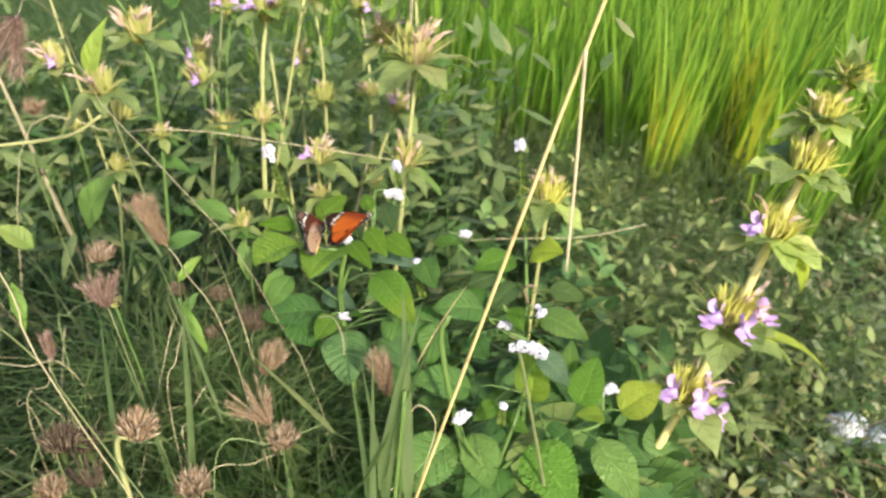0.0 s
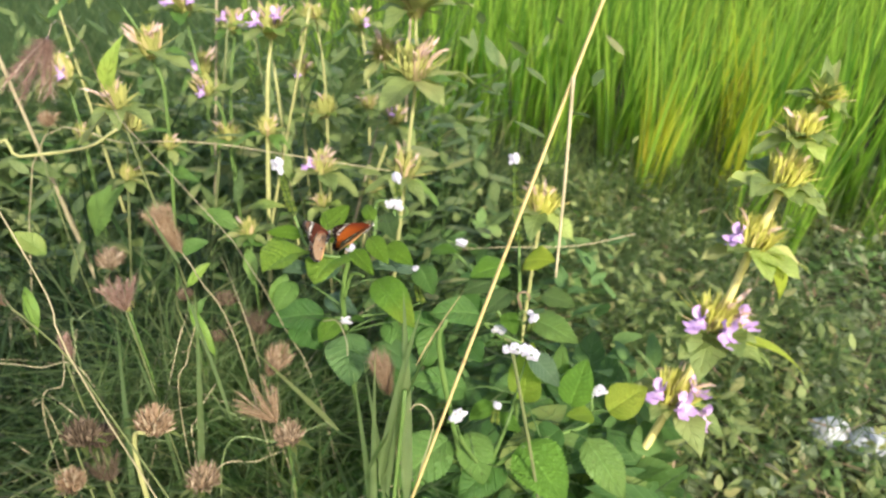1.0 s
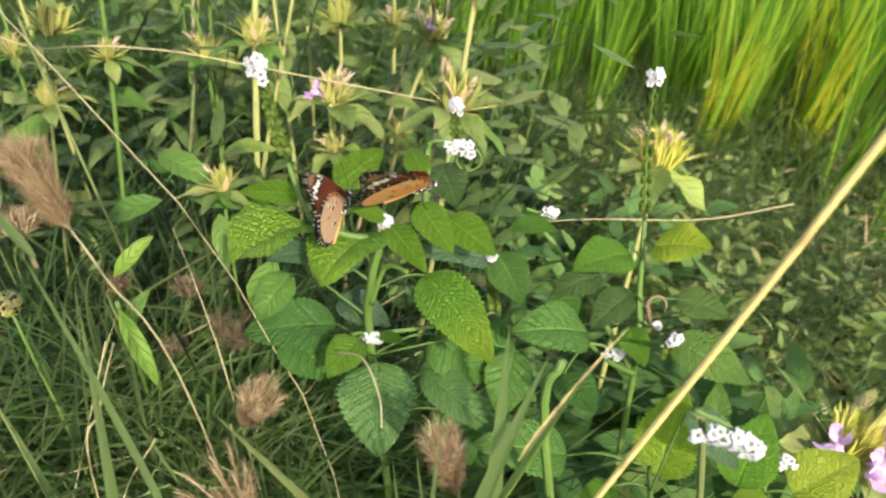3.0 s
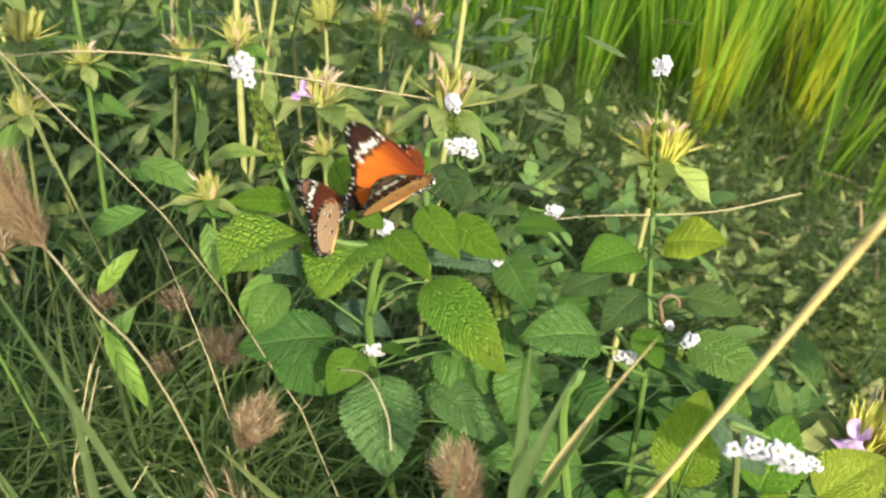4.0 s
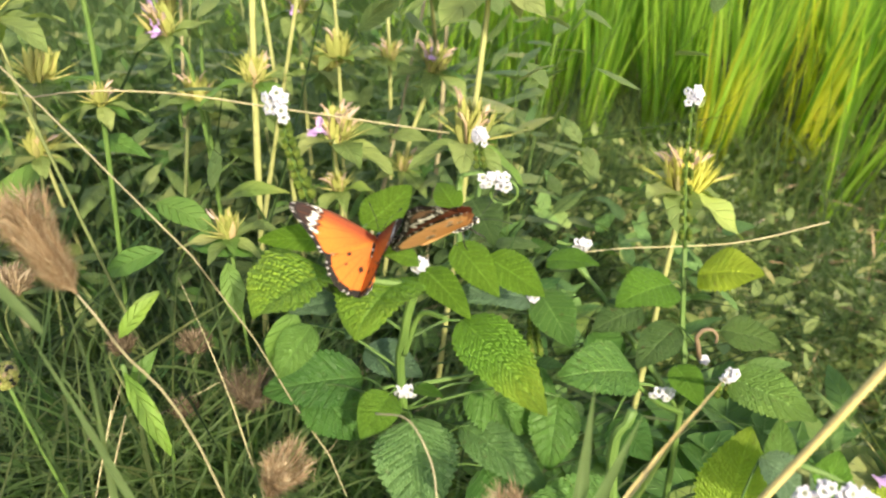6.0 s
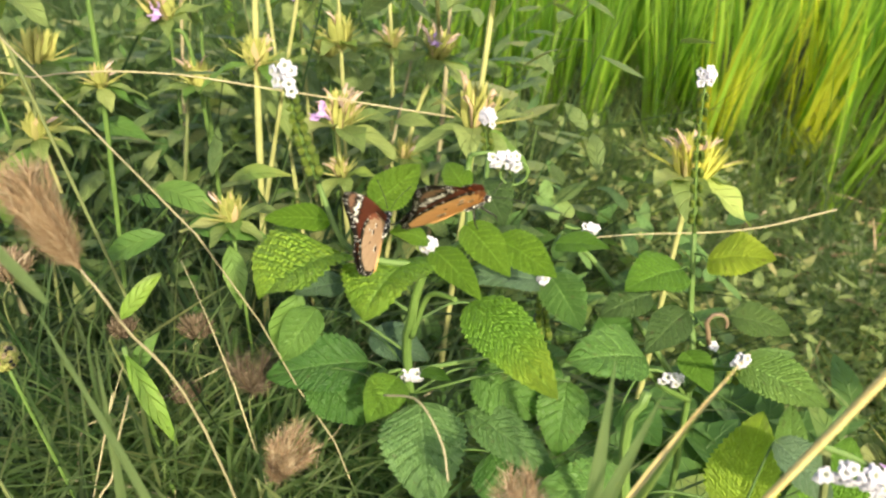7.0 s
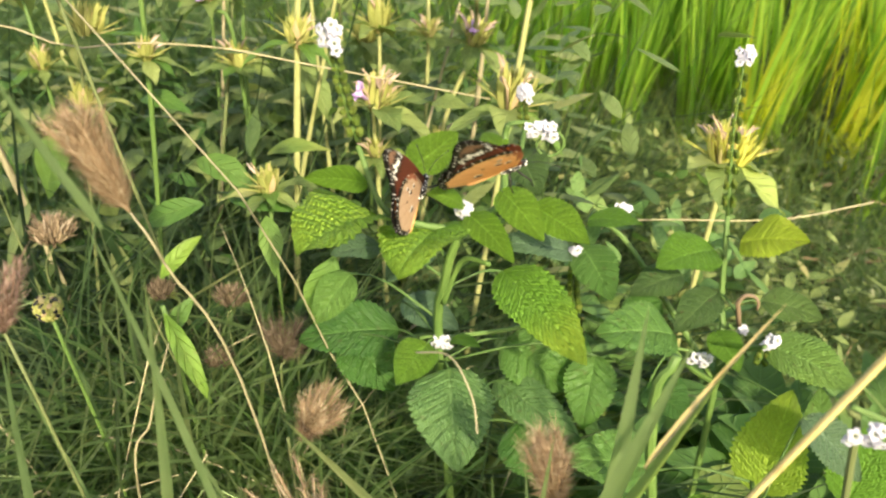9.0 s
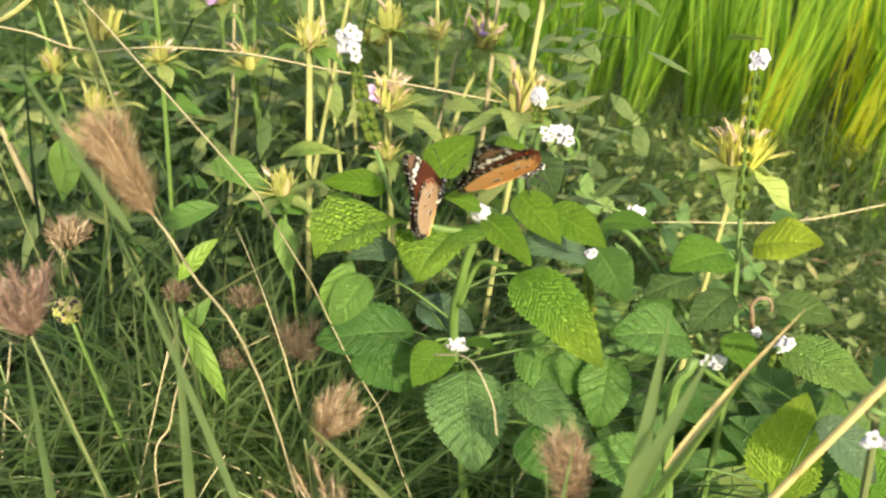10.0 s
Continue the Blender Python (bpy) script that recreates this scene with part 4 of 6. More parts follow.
helio_leaf(helio, (-0.103, 0.500, 0.476), (-0.127, 0.488, 0.483), 0.012, "hel_lime", -40.4)
helio_leaf(helio, (-0.047, 0.510, 0.484), (-0.055, 0.530, 0.488), 0.012, "hel_lime", -23.4)
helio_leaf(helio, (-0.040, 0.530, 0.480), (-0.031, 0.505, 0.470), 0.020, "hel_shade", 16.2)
helio_leaf(helio, (-0.063, 0.484, 0.475), (-0.077, 0.476, 0.483), 0.011, "hel_lime", -25.7)
helio_leaf(helio, (-0.013, 0.505, 0.442), (-0.052, 0.490, 0.454), 0.016, "hel_blue", -22.5)
helio_leaf(helio, (-0.077, 0.500, 0.452), (-0.094, 0.478, 0.442), 0.019, "hel_blue", -19.5)
helio_leaf(helio, (-0.099, 0.500, 0.446), (-0.119, 0.490, 0.447), 0.015, "hel_blue", -22.1)
helio_leaf(helio, (-0.011, 0.505, 0.446), (0.001, 0.485, 0.431), 0.020, "hel_mid", 20.3)
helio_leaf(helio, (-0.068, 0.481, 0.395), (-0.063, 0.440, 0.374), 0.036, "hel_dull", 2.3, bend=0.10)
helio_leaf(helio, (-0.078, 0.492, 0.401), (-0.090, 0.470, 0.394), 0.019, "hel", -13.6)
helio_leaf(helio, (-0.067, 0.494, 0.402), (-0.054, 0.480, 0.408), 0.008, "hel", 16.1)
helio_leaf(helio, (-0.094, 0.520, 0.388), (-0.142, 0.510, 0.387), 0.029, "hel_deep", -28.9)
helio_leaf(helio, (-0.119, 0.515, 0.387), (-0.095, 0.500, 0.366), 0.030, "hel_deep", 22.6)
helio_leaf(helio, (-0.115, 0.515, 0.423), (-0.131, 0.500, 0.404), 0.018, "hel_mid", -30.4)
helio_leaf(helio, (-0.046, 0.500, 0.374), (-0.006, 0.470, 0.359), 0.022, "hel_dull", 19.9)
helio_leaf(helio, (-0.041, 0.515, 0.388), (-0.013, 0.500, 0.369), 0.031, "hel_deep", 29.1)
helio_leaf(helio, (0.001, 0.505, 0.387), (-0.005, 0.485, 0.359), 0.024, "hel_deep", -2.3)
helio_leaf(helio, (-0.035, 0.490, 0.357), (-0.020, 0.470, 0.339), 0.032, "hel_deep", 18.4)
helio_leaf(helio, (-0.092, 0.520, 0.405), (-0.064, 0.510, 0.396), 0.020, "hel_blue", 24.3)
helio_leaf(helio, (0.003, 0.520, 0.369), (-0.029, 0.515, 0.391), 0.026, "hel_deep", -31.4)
helio_leaf(helio_two, (0.064, 0.555, 0.418), (0.031, 0.535, 0.419), 0.027, "hel", -20.7)
helio_leaf(helio_two, (0.080, 0.562, 0.419), (0.103, 0.538, 0.433), 0.026, "hel_yellow", 29.9)
helio_leaf(helio_two, (-0.002, 0.548, 0.437), (0.021, 0.532, 0.443), 0.016, "hel", 20.0)
helio_leaf(helio_two, (0.039, 0.515, 0.393), (-0.003, 0.495, 0.406), 0.029, "hel_mid", -26.2)
helio_leaf(helio_two, (0.086, 0.520, 0.386), (0.121, 0.493, 0.380), 0.025, "hel_mid", 29.6)
helio_leaf(helio_two, (0.062, 0.525, 0.389), (0.070, 0.505, 0.380), 0.016, "hel", 18.2)
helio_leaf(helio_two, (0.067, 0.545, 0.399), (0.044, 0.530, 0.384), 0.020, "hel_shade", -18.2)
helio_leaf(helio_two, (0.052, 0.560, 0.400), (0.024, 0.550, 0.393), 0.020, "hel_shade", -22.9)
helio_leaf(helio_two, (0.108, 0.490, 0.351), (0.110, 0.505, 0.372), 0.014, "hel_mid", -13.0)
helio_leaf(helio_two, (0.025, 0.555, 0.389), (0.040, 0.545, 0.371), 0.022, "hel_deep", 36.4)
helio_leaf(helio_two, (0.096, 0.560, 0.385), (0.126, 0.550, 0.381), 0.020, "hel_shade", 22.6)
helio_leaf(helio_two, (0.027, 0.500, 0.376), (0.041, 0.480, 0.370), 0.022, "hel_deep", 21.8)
helio_leaf(helio_low, (0.076, 0.470, 0.338), (0.082, 0.476, 0.393), 0.032, "hel_bright", 12.7, bend=0.12)
helio_leaf(helio_low, (0.076, 0.452, 0.399), (0.099, 0.440, 0.377), 0.019, "hel_blue", 28.1)
helio_leaf(helio_low, (0.114, 0.465, 0.338), (0.127, 0.480, 0.374), 0.028, "hel", 17.4)
helio_leaf(helio_low, (0.147, 0.470, 0.328), (0.179, 0.478, 0.347), 0.031, "hel_bright", 26.9)
helio_leaf(helio_low, (0.134, 0.466, 0.326), (0.110, 0.458, 0.333), 0.017, "hel_bright", -23.6)
helio_leaf(helio_low, (0.072, 0.430, 0.328), (0.103, 0.392, 0.303), 0.043, "hel", 17.0)
helio_leaf(helio_low, (0.126, 0.445, 0.319), (0.153, 0.410, 0.290), 0.031, "hel_mid", 19.1)
helio_leaf(helio_low, (0.030, 0.440, 0.330), (0.042, 0.410, 0.303), 0.029, "hel_mid", 10.2)
helio_leaf(helio_low, (0.052, 0.445, 0.344), (0.071, 0.432, 0.338), 0.014, "hel", 20.8)
helio_leaf(helio_low, (0.049, 0.450, 0.351), (0.030, 0.440, 0.343), 0.015, "hel", -21.2)
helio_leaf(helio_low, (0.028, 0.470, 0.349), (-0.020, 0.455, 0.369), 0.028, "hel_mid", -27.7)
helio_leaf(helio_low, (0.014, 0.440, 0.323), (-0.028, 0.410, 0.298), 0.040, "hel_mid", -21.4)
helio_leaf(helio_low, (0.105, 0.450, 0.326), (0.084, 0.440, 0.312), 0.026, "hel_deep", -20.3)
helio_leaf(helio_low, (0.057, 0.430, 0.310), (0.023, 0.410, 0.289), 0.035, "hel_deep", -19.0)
flower_spike(helio, (-0.111, 0.485, 0.540), (-0.105, 0.492, 0.498), 0.0088, 9, 15, 0, 1)
flower_spike(helio, (-0.031, 0.520, 0.495), (-0.045, 0.520, 0.496), 0.0078, 12, 0, 0, 2)
flower_spike(helio, (-0.034, 0.587, 0.488), (-0.033, 0.590, 0.470), 0.0072, 9, 4, 0, 3)
flower_spike(helio, (-0.073, 0.498, 0.399), (-0.082, 0.498, 0.399), 0.006, 9, 0, 0, 4)
flower_spike(helio, (-0.061, 0.487, 0.472), (-0.054, 0.487, 0.470), 0.0058, 7, 0, 0, 5)
flower_spike(helio, (-0.014, 0.503, 0.444), (-0.010, 0.510, 0.408), 0.0045, 5, 12, 0, 6)
stem(helio, [(-0.0237, 0.5220, 0.4924), (-0.0209, 0.5220, 0.4888), (-0.0212, 0.5220, 0.4843), (-0.0252, 0.5220, 0.4812), (-0.0301, 0.5220, 0.4823), (-0.0324, 0.5220, 0.4863), (-0.0303, 0.5220, 0.4891), (-0.0276, 0.5220, 0.4883)], 0.0007, 0.0005, "stem", name="curled_tip", n=28)
flower_spike(helio_two, (0.067, 0.573, 0.511), (0.075, 0.575, 0.428), 0.0088, 8, 20, 0, 7)
flower_spike(helio_two, (0.022, 0.592, 0.423), (0.009, 0.590, 0.425), 0.0072, 9, 0, 0.006, 8)
flower_spike(helio_two, (0.057, 0.524, 0.374), (0.043, 0.525, 0.378), 0.0066, 11, 0, 0, 9)
flower_spike(helio_two, (0.085, 0.514, 0.391), (0.083, 0.515, 0.378), 0.006, 8, 3, 0, 10)
flower_spike(helio_two, (0.084, 0.550, 0.374), (0.078, 0.550, 0.376), 0.0042, 5, 0, 0.012, 11)
flower_spike(helio_low, (0.067, 0.381, 0.454), (0.050, 0.385, 0.462), 0.0088, 22, 0, 0, 12)
flower_spike(helio_low, (0.137, 0.473, 0.349), (0.126, 0.475, 0.343), 0.008, 13, 0, 0, 13)
flower_spike(helio_low, (0.021, 0.402, 0.381), (0.014, 0.402, 0.373), 0.0078, 12, 0, 0, 14)
flower_spike(helio_low, (0.050, 0.410, 0.382), (0.049, 0.410, 0.367), 0.0045, 5, 6, 0, 15)


# ---- spiny weeds ----
flowering_weed = spiny_weed([((0.309, 0.565, 0.565), 0.7, (), 0), ((0.294, 0.560, 0.537), 0.85, (), 4), ((0.288, 0.558, 0.495), 1.1, (), 2), ((0.274, 0.556, 0.439), 1.1, ((-1, -0.5, 0.9),), 4), ((0.255, 0.556, 0.353), 1.3, ((-0.9, -0.6, 0.9), (0.9, -0.5, 0.9), (0.1, -1, 0.6)), 3), ((0.228, 0.555, 0.266), 1.3, ((-0.7, -0.4, 1), (0.8, -0.2, 1), (1, -0.7, 0.1), (0.15, -0.8, 0.7)), 2)], (0.125, 0.525, 0.000), 0.039, 0.00391, "flowering spiny weed with lilac blooms on a leaning golden stem", seed=1, gold='stem_bright', top_leaves=9, tone='bract', leaves=13)
leaf(flowering_weed, (0.258, 0.545, 0.351), (0.331, 0.520, 0.328), 0.018, "hel_yellow", shape=LANCE, nu=14, nv=4, bend=0.3, fold=0.3)
leaf(flowering_weed, (0.283, 0.550, 0.437), (0.295, 0.530, 0.401), 0.016, "hel_yellow", shape=LANCE, nu=14, nv=4, bend=0.35, fold=0.3)
spiny_weed([((-0.023, 0.725, 0.603), 1.25, ((-0.3, -0.7, 1), (0.2, -0.8, 1.1), (0.5, -0.3, 1)), 4), ((-0.023, 0.710, 0.541), 1.15, (), 7), ((-0.035, 0.700, 0.441), 0.9, (), 3)], (-0.090, 0.700, 0.000), 0.0442, 0.00204, "", seed=2)
spiny_weed([((-0.062, 0.800, 0.540), 0.9, (), 4), ((-0.061, 0.885, 0.436), 0.8, ((0, -0.6, 1),), 5), ((-0.092, 0.890, 0.341), 0.6, (), 2)], (-0.160, 0.900, 0.000), 0.0416, 0.00221, "", seed=3)
spiny_weed([((-0.177, 0.775, 0.570), 1, ((-0.5, -0.7, 0.8), (0.4, -0.5, 1)), 4), ((-0.185, 0.745, 0.471), 0.7, (), 5)], (-0.225, 0.740, 0.000), 0.0416, 0.00255, "", seed=4)
spiny_weed([((-0.307, 0.700, 0.632), 1.1, ((-0.6, -0.6, 0.8), (0.1, -0.8, 1), (0.6, -0.4, 1)), 3), ((-0.278, 0.700, 0.566), 0.9, (), 5), ((-0.275, 0.700, 0.471), 0.5, (), 2)], (-0.340, 0.720, 0.000), 0.0416, 0.0017, "", seed=5, gold='stem')
spiny_weed([((-0.309, 0.900, 0.567), 1, ((-0.5, -0.8, 0.8), (0.5, -0.6, 0.8)), 5), ((-0.290, 0.880, 0.472), 0.8, ((0, -1, 0.6),), 4), ((-0.271, 0.880, 0.415), 0.7, (), 3)], (-0.270, 0.880, 0.000), 0.0442, 0.00187, "", seed=6, gold='stem')
spiny_weed([((-0.266, 0.950, 0.536), 0.9, ((0.6, -0.7, 0.8), (-0.5, -0.5, 0.9)), 5), ((-0.281, 0.930, 0.402), 0.6, (), 2)], (-0.290, 0.930, 0.000), 0.0416, 0.00187, "", seed=7, gold='stem')
spiny_weed([((-0.149, 0.886, 0.563), 0.55, (), 0), ((-0.142, 0.870, 0.453), 0.8, (), 0)], (-0.160, 0.870, 0.000), 0.0416, 0.0017, "slender spiny weed with a single yellow bud", seed=8)
spiny_weed([((-0.266, 0.585, 0.549), 0.8, (), 5)], (-0.200, 0.640, 0.000), 0.039, 0.00119, "spiny weed with a withered brown whorl", seed=9, gold='stalk_dull')
spiny_weed([((-0.132, 0.758, 0.420), 0.85, ((-0.6, -0.5, 0.8),), 9), ((-0.133, 0.750, 0.384), 0.5, (), 4)], (-0.120, 0.750, 0.000), 0.0416, 0.00187, "spiny weed crowned with pinkish withered corollas", seed=10)
spiny_weed([((0.105, 0.676, 0.415), 0.95, (), 9)], (0.070, 0.660, 0.000), 0.0416, 0.00255, "spiny weed with a yellow whorl and withered pink corollas", seed=11, tone='bract', leaves=7)
spiny_weed([((-0.178, 1.000, 0.540), 0.7, (), 2), ((-0.197, 1.000, 0.465), 0.8, ((0, -1, 0.5),), 3)], (-0.200, 1.000, 0.000), 0.0416, 0.00204, "", seed=12)
spiny_weed([((-0.499, 0.950, 0.471), 1, ((0.3, -0.9, 0.6),), 4), ((-0.482, 0.930, 0.395), 0.7, (), 3)], (-0.480, 0.930, 0.000), 0.0442, 0.00187, "", seed=13, gold='stem')
spiny_weed([((-0.347, 1.050, 0.452), 1, ((-0.2, -0.9, 0.7),), 4)], (-0.370, 1.050, 0.000), 0.0442, 0.00204, "", seed=14, gold='stem')
spiny_weed([((-0.321, 0.720, 0.480), 0.9, (), 0), ((-0.325, 0.700, 0.437), 0.7, (), 0)], (-0.420, 0.760, 0.000), 0.0338, 0.001275, "leafy green weed shoot without flowers", seed=15, gold='stalk_dull')
spiny_weed([((-0.181, 0.620, 0.414), 0.8, (), 0)], (-0.180, 0.620, 0.000), 0.0286, 0.00136, "leafy green weed shoot without flowers", seed=16, gold='stem')
spiny_weed([((-0.123, 1.100, 0.511), 0.8, ((0.5, -0.9, 0.5),), 4), ((-0.111, 1.050, 0.403), 0.7, (), 3)], (-0.130, 1.050, 0.000), 0.0416, 0.00221, "", seed=17)
spiny_weed([((-0.166, 0.950, 0.419), 0.9, (), 0)], (-0.170, 0.950, 0.000), 0.039, 0.0017, "leafy green weed shoot without flowers", seed=18, gold='stem')


# ---- dry grasses and straws ----
dry_grass([(-0.130, 0.502, 0.000), (-0.142, 0.440, 0.390), (-0.160, 0.424, 0.480), (-0.169, 0.426, 0.498)], 0.034, label="brown bristly grass plume on a dry stalk", fingers=22, spread=0.22, mat='tan', thick=0.0034, hairs=60, seed=1, r=0.0005, hook=0.5, stalk='straw_dull')
dry_grass([(-0.301, 0.655, 0.000), (-0.343, 0.640, 0.306), (-0.331, 0.635, 0.369)], 0.022, label="round brown dried seed head on a thin stalk", cup=True, fingers=16, spread=0.9, mat='brown', hairs=26, seed=2, hook=0.5)
dry_grass([(-0.144, 0.450, 0.000), (-0.184, 0.415, 0.234), (-0.204, 0.400, 0.468)], 0.025, label="dry grass with a cupped head of pinkish-brown fingers", fingers=16, spread=0.58, mat='maroon', hairs=34, thick=0.0023, hook=0.1, seed=3)
dry_grass([(-0.070, 0.500, 0.000), (-0.094, 0.485, 0.309), (-0.126, 0.505, 0.384), (-0.153, 0.485, 0.478), (-0.228, 0.500, 0.569), (-0.221, 0.460, 0.631), (-0.226, 0.440, 0.651), (-0.225, 0.425, 0.645)], 0.046, label="tall grass stalk bowed under a pinkish fingered head", fingers=8, spread=0.3, mat='maroon', hairs=50, seed=4, stalk='straw_dull', hook=0.2, r=0.00036)
dry_grass([(-0.135, 0.480, 0.000), (-0.141, 0.472, 0.330), (-0.140, 0.470, 0.352), (-0.135, 0.469, 0.361)], 0.030, label="pale brown brush-like grass head", fingers=18, spread=0.3, mat='tan', hairs=40, seed=5, hook=-0.1, thick=0.003)
dry_grass([(-0.089, 0.430, 0.000), (-0.106, 0.410, 0.270), (-0.106, 0.402, 0.358), (-0.112, 0.402, 0.370)], 0.034, label="frayed tan grass head with spread bent fingers", fingers=17, spread=0.62, mat='tan', hairs=36, thick=0.0023, hook=-0.2, seed=6)
dry_grass([(-0.094, 0.430, 0.000), (-0.105, 0.405, 0.309), (-0.104, 0.400, 0.355)], 0.018, label="round brown dried seed head on a green stalk", cup=True, fingers=22, spread=1.0, mat='brown', hairs=22, seed=7, hook=0.4, stalk='stem')
dry_grass([(-0.183, 0.370, 0.000), (-0.191, 0.345, 0.370), (-0.173, 0.340, 0.418)], 0.019, label="cup-shaped tan dried seed head on a green stalk", cup=True, fingers=26, spread=1.0, mat='tan', hairs=22, seed=8, hook=0.45, stalk='stem_gold', r=0.0019)
dry_grass([(-0.163, 0.405, 0.000), (-0.169, 0.380, 0.295), (-0.163, 0.375, 0.335)], 0.019, label="round brown dried seed head on a thin stalk", cup=True, fingers=22, spread=1.0, mat='brown', hairs=22, seed=9, hook=0.5)
dry_grass([(-0.217, 0.365, 0.000), (-0.225, 0.340, 0.374), (-0.217, 0.335, 0.412)], 0.018, label="round brown dried seed head on a thin stalk", cup=True, fingers=22, spread=1.1, mat='brown_dark', hairs=24, seed=10, hook=0.5)
dry_grass([(-0.220, 0.390, 0.000), (-0.228, 0.365, 0.348), (-0.220, 0.360, 0.388)], 0.016, label="round brown dried seed head on a thin stalk", cup=True, fingers=20, spread=1.1, mat='brown_dark', hairs=24, seed=11, hook=0.5)
dry_grass([(-0.230, 0.360, 0.000), (-0.239, 0.335, 0.344), (-0.230, 0.330, 0.377)], 0.015, label="cup-shaped tan dried seed head on a green stalk", cup=True, fingers=22, spread=1.0, mat='tan', hairs=22, seed=12, hook=0.5)
dry_grass([(-0.244, 0.450, 0.000), (-0.264, 0.420, 0.369), (-0.264, 0.420, 0.410)], 0.024, label="dry grass with a brown seed head", fingers=8, spread=0.28, mat='maroon', hairs=44, thick=0.002, seed=13)
dry_grass([(-0.019, 0.415, 0.000), (-0.026, 0.404, 0.382), (-0.028, 0.402, 0.397)], 0.036, label="reddish tan brush-like grass head", fingers=18, spread=0.22, mat='tan', hairs=44, seed=15, hook=0.0, thick=0.003)
dry_grass([(-0.033, 0.326, 0.000), (-0.160, 0.285, 0.460), (-0.175, 0.280, 0.515), (-0.189, 0.270, 0.552), (-0.191, 0.268, 0.556)], 0.035, label="bent grass stalk with a tan plume", fingers=10, spread=0.2, mat='tan', hairs=50, seed=16, r=0.0005, stalk='stalk_dull')
dry_grass([(-0.090, 0.360, 0.000), (-0.166, 0.282, 0.474), (-0.178, 0.280, 0.554), (-0.192, 0.280, 0.610), (-0.195, 0.280, 0.618)], 0.035, label="tall straw stalk with a large brown plume", fingers=14, spread=0.35, mat='brown', hairs=60, seed=17, r=0.0004, stalk='straw_pale')
dry_grass([(-0.376, 0.720, 0.000), (-0.408, 0.700, 0.418), (-0.396, 0.700, 0.493)], 0.013, label="small tan dried seed head on a thin stalk", fingers=18, spread=1.0, mat='tan', hairs=18, seed=18, hook=0.5)
dry_grass([(-0.186, 0.620, 0.000), (-0.209, 0.600, 0.302), (-0.206, 0.600, 0.347)], 0.016, label="round brown dried seed head on a thin stalk", cup=True, fingers=18, spread=1.0, mat='brown_dark', hairs=22, seed=19, hook=0.4)
dry_grass([(-0.156, 0.550, 0.000), (-0.159, 0.530, 0.319), (-0.156, 0.530, 0.361)], 0.022, label="frayed brown grass head", fingers=14, spread=0.9, mat='brown_dark', hairs=26, seed=20, hook=0.2)
dry_grass([(-0.180, 0.570, 0.000), (-0.204, 0.550, 0.299), (-0.200, 0.550, 0.339)], 0.013, label="round brown dried seed head on a thin stalk", cup=True, mat='brown_dark', seed=22)
dry_grass([(-0.155, 0.590, 0.000), (-0.232, 0.560, 0.340), (-0.225, 0.550, 0.385)], 0.012, label="round brown dried seed head on a thin stalk", cup=True, fingers=16, spread=1.0, mat='brown_dark', hairs=20, seed=21, hook=0.4)
dry_grass([(-0.193, 0.390, 0.000), (-0.223, 0.364, 0.322), (-0.223, 0.360, 0.352)], 0.026, label="dull brown bristly dried head low in the grass", fingers=16, spread=0.75, mat='brown_dark', hairs=30, thick=0.002, seed=23, hook=0.2)
dotted_head((-0.247, 0.487, 0.418), (-0.250, 0.500, 0.000))
dry_grass([(-0.087, 0.459, 0.000), (-0.010, 0.396, 0.314), (0.046, 0.347, 0.544), (0.073, 0.329, 0.649), (0.097, 0.310, 0.744)], 0.045, label="long golden grass straw slanting upward with a brown plume", fingers=12, spread=0.3, mat="maroon", r=0.0010, stalk="straw", hairs=60, seed=30)
straw([(0.073, 0.329, 0.649), (0.072, 0.322, 0.600), (0.070, 0.313, 0.548)], 0.001, 0.0007, "broken grass leaf hanging from a straw", "straw_pale", 0)
straw([(-0.620, 0.560, 0.000), (-0.520, 0.545, 0.300), (-0.357, 0.535, 0.523), (-0.329, 0.533, 0.526), (-0.275, 0.533, 0.534), (-0.246, 0.532, 0.550)], 0.0016, 0.0012, "curved green-yellow grass stalk", "stem_gold", 0)
straw([(-0.520, 0.700, 0.000), (-0.422, 0.700, 0.451), (-0.306, 0.680, 0.483), (-0.227, 0.670, 0.488), (-0.159, 0.680, 0.474), (-0.049, 0.700, 0.448)], 0.0006, 0.0005, "thin dry straw lying across the weeds", "straw_pale", 0)
straw([(0.024, 0.620, 0.400), (0.060, 0.640, 0.392), (0.140, 0.660, 0.384), (0.202, 0.670, 0.393)], 0.0003, 0.0006, "pale dry grass ear lying level above the ground cover", "straw_pale", 0)
straw([(-0.267, 0.520, 0.311), (-0.224, 0.515, 0.309), (-0.190, 0.510, 0.299), (-0.151, 0.500, 0.289)], 0.0005, 0.0004, "dry straw lying low in the grass", "straw_pale", 0)
straw([(-0.075, 0.420, 0.000), (-0.153, 0.510, 0.339), (-0.162, 0.520, 0.376), (-0.172, 0.530, 0.407), (-0.187, 0.550, 0.429)], 0.0006, 0.00012, "thin dry grass stem", "straw_pale", 0)
straw([(-0.316, 0.360, 0.000), (-0.222, 0.490, 0.351), (-0.215, 0.500, 0.376), (-0.208, 0.510, 0.396)], 0.0006, 0.00012, "thin straight dry grass stem", "straw_pale", 0)
straw([(-0.013, 0.410, 0.306), (-0.024, 0.390, 0.358), (-0.009, 0.380, 0.407), (0.004, 0.380, 0.393), (-0.005, 0.390, 0.343), (-0.012, 0.400, 0.307)], 0.0006, 0.0004, "curled dry tendril round a straw", "straw_pale", 0)
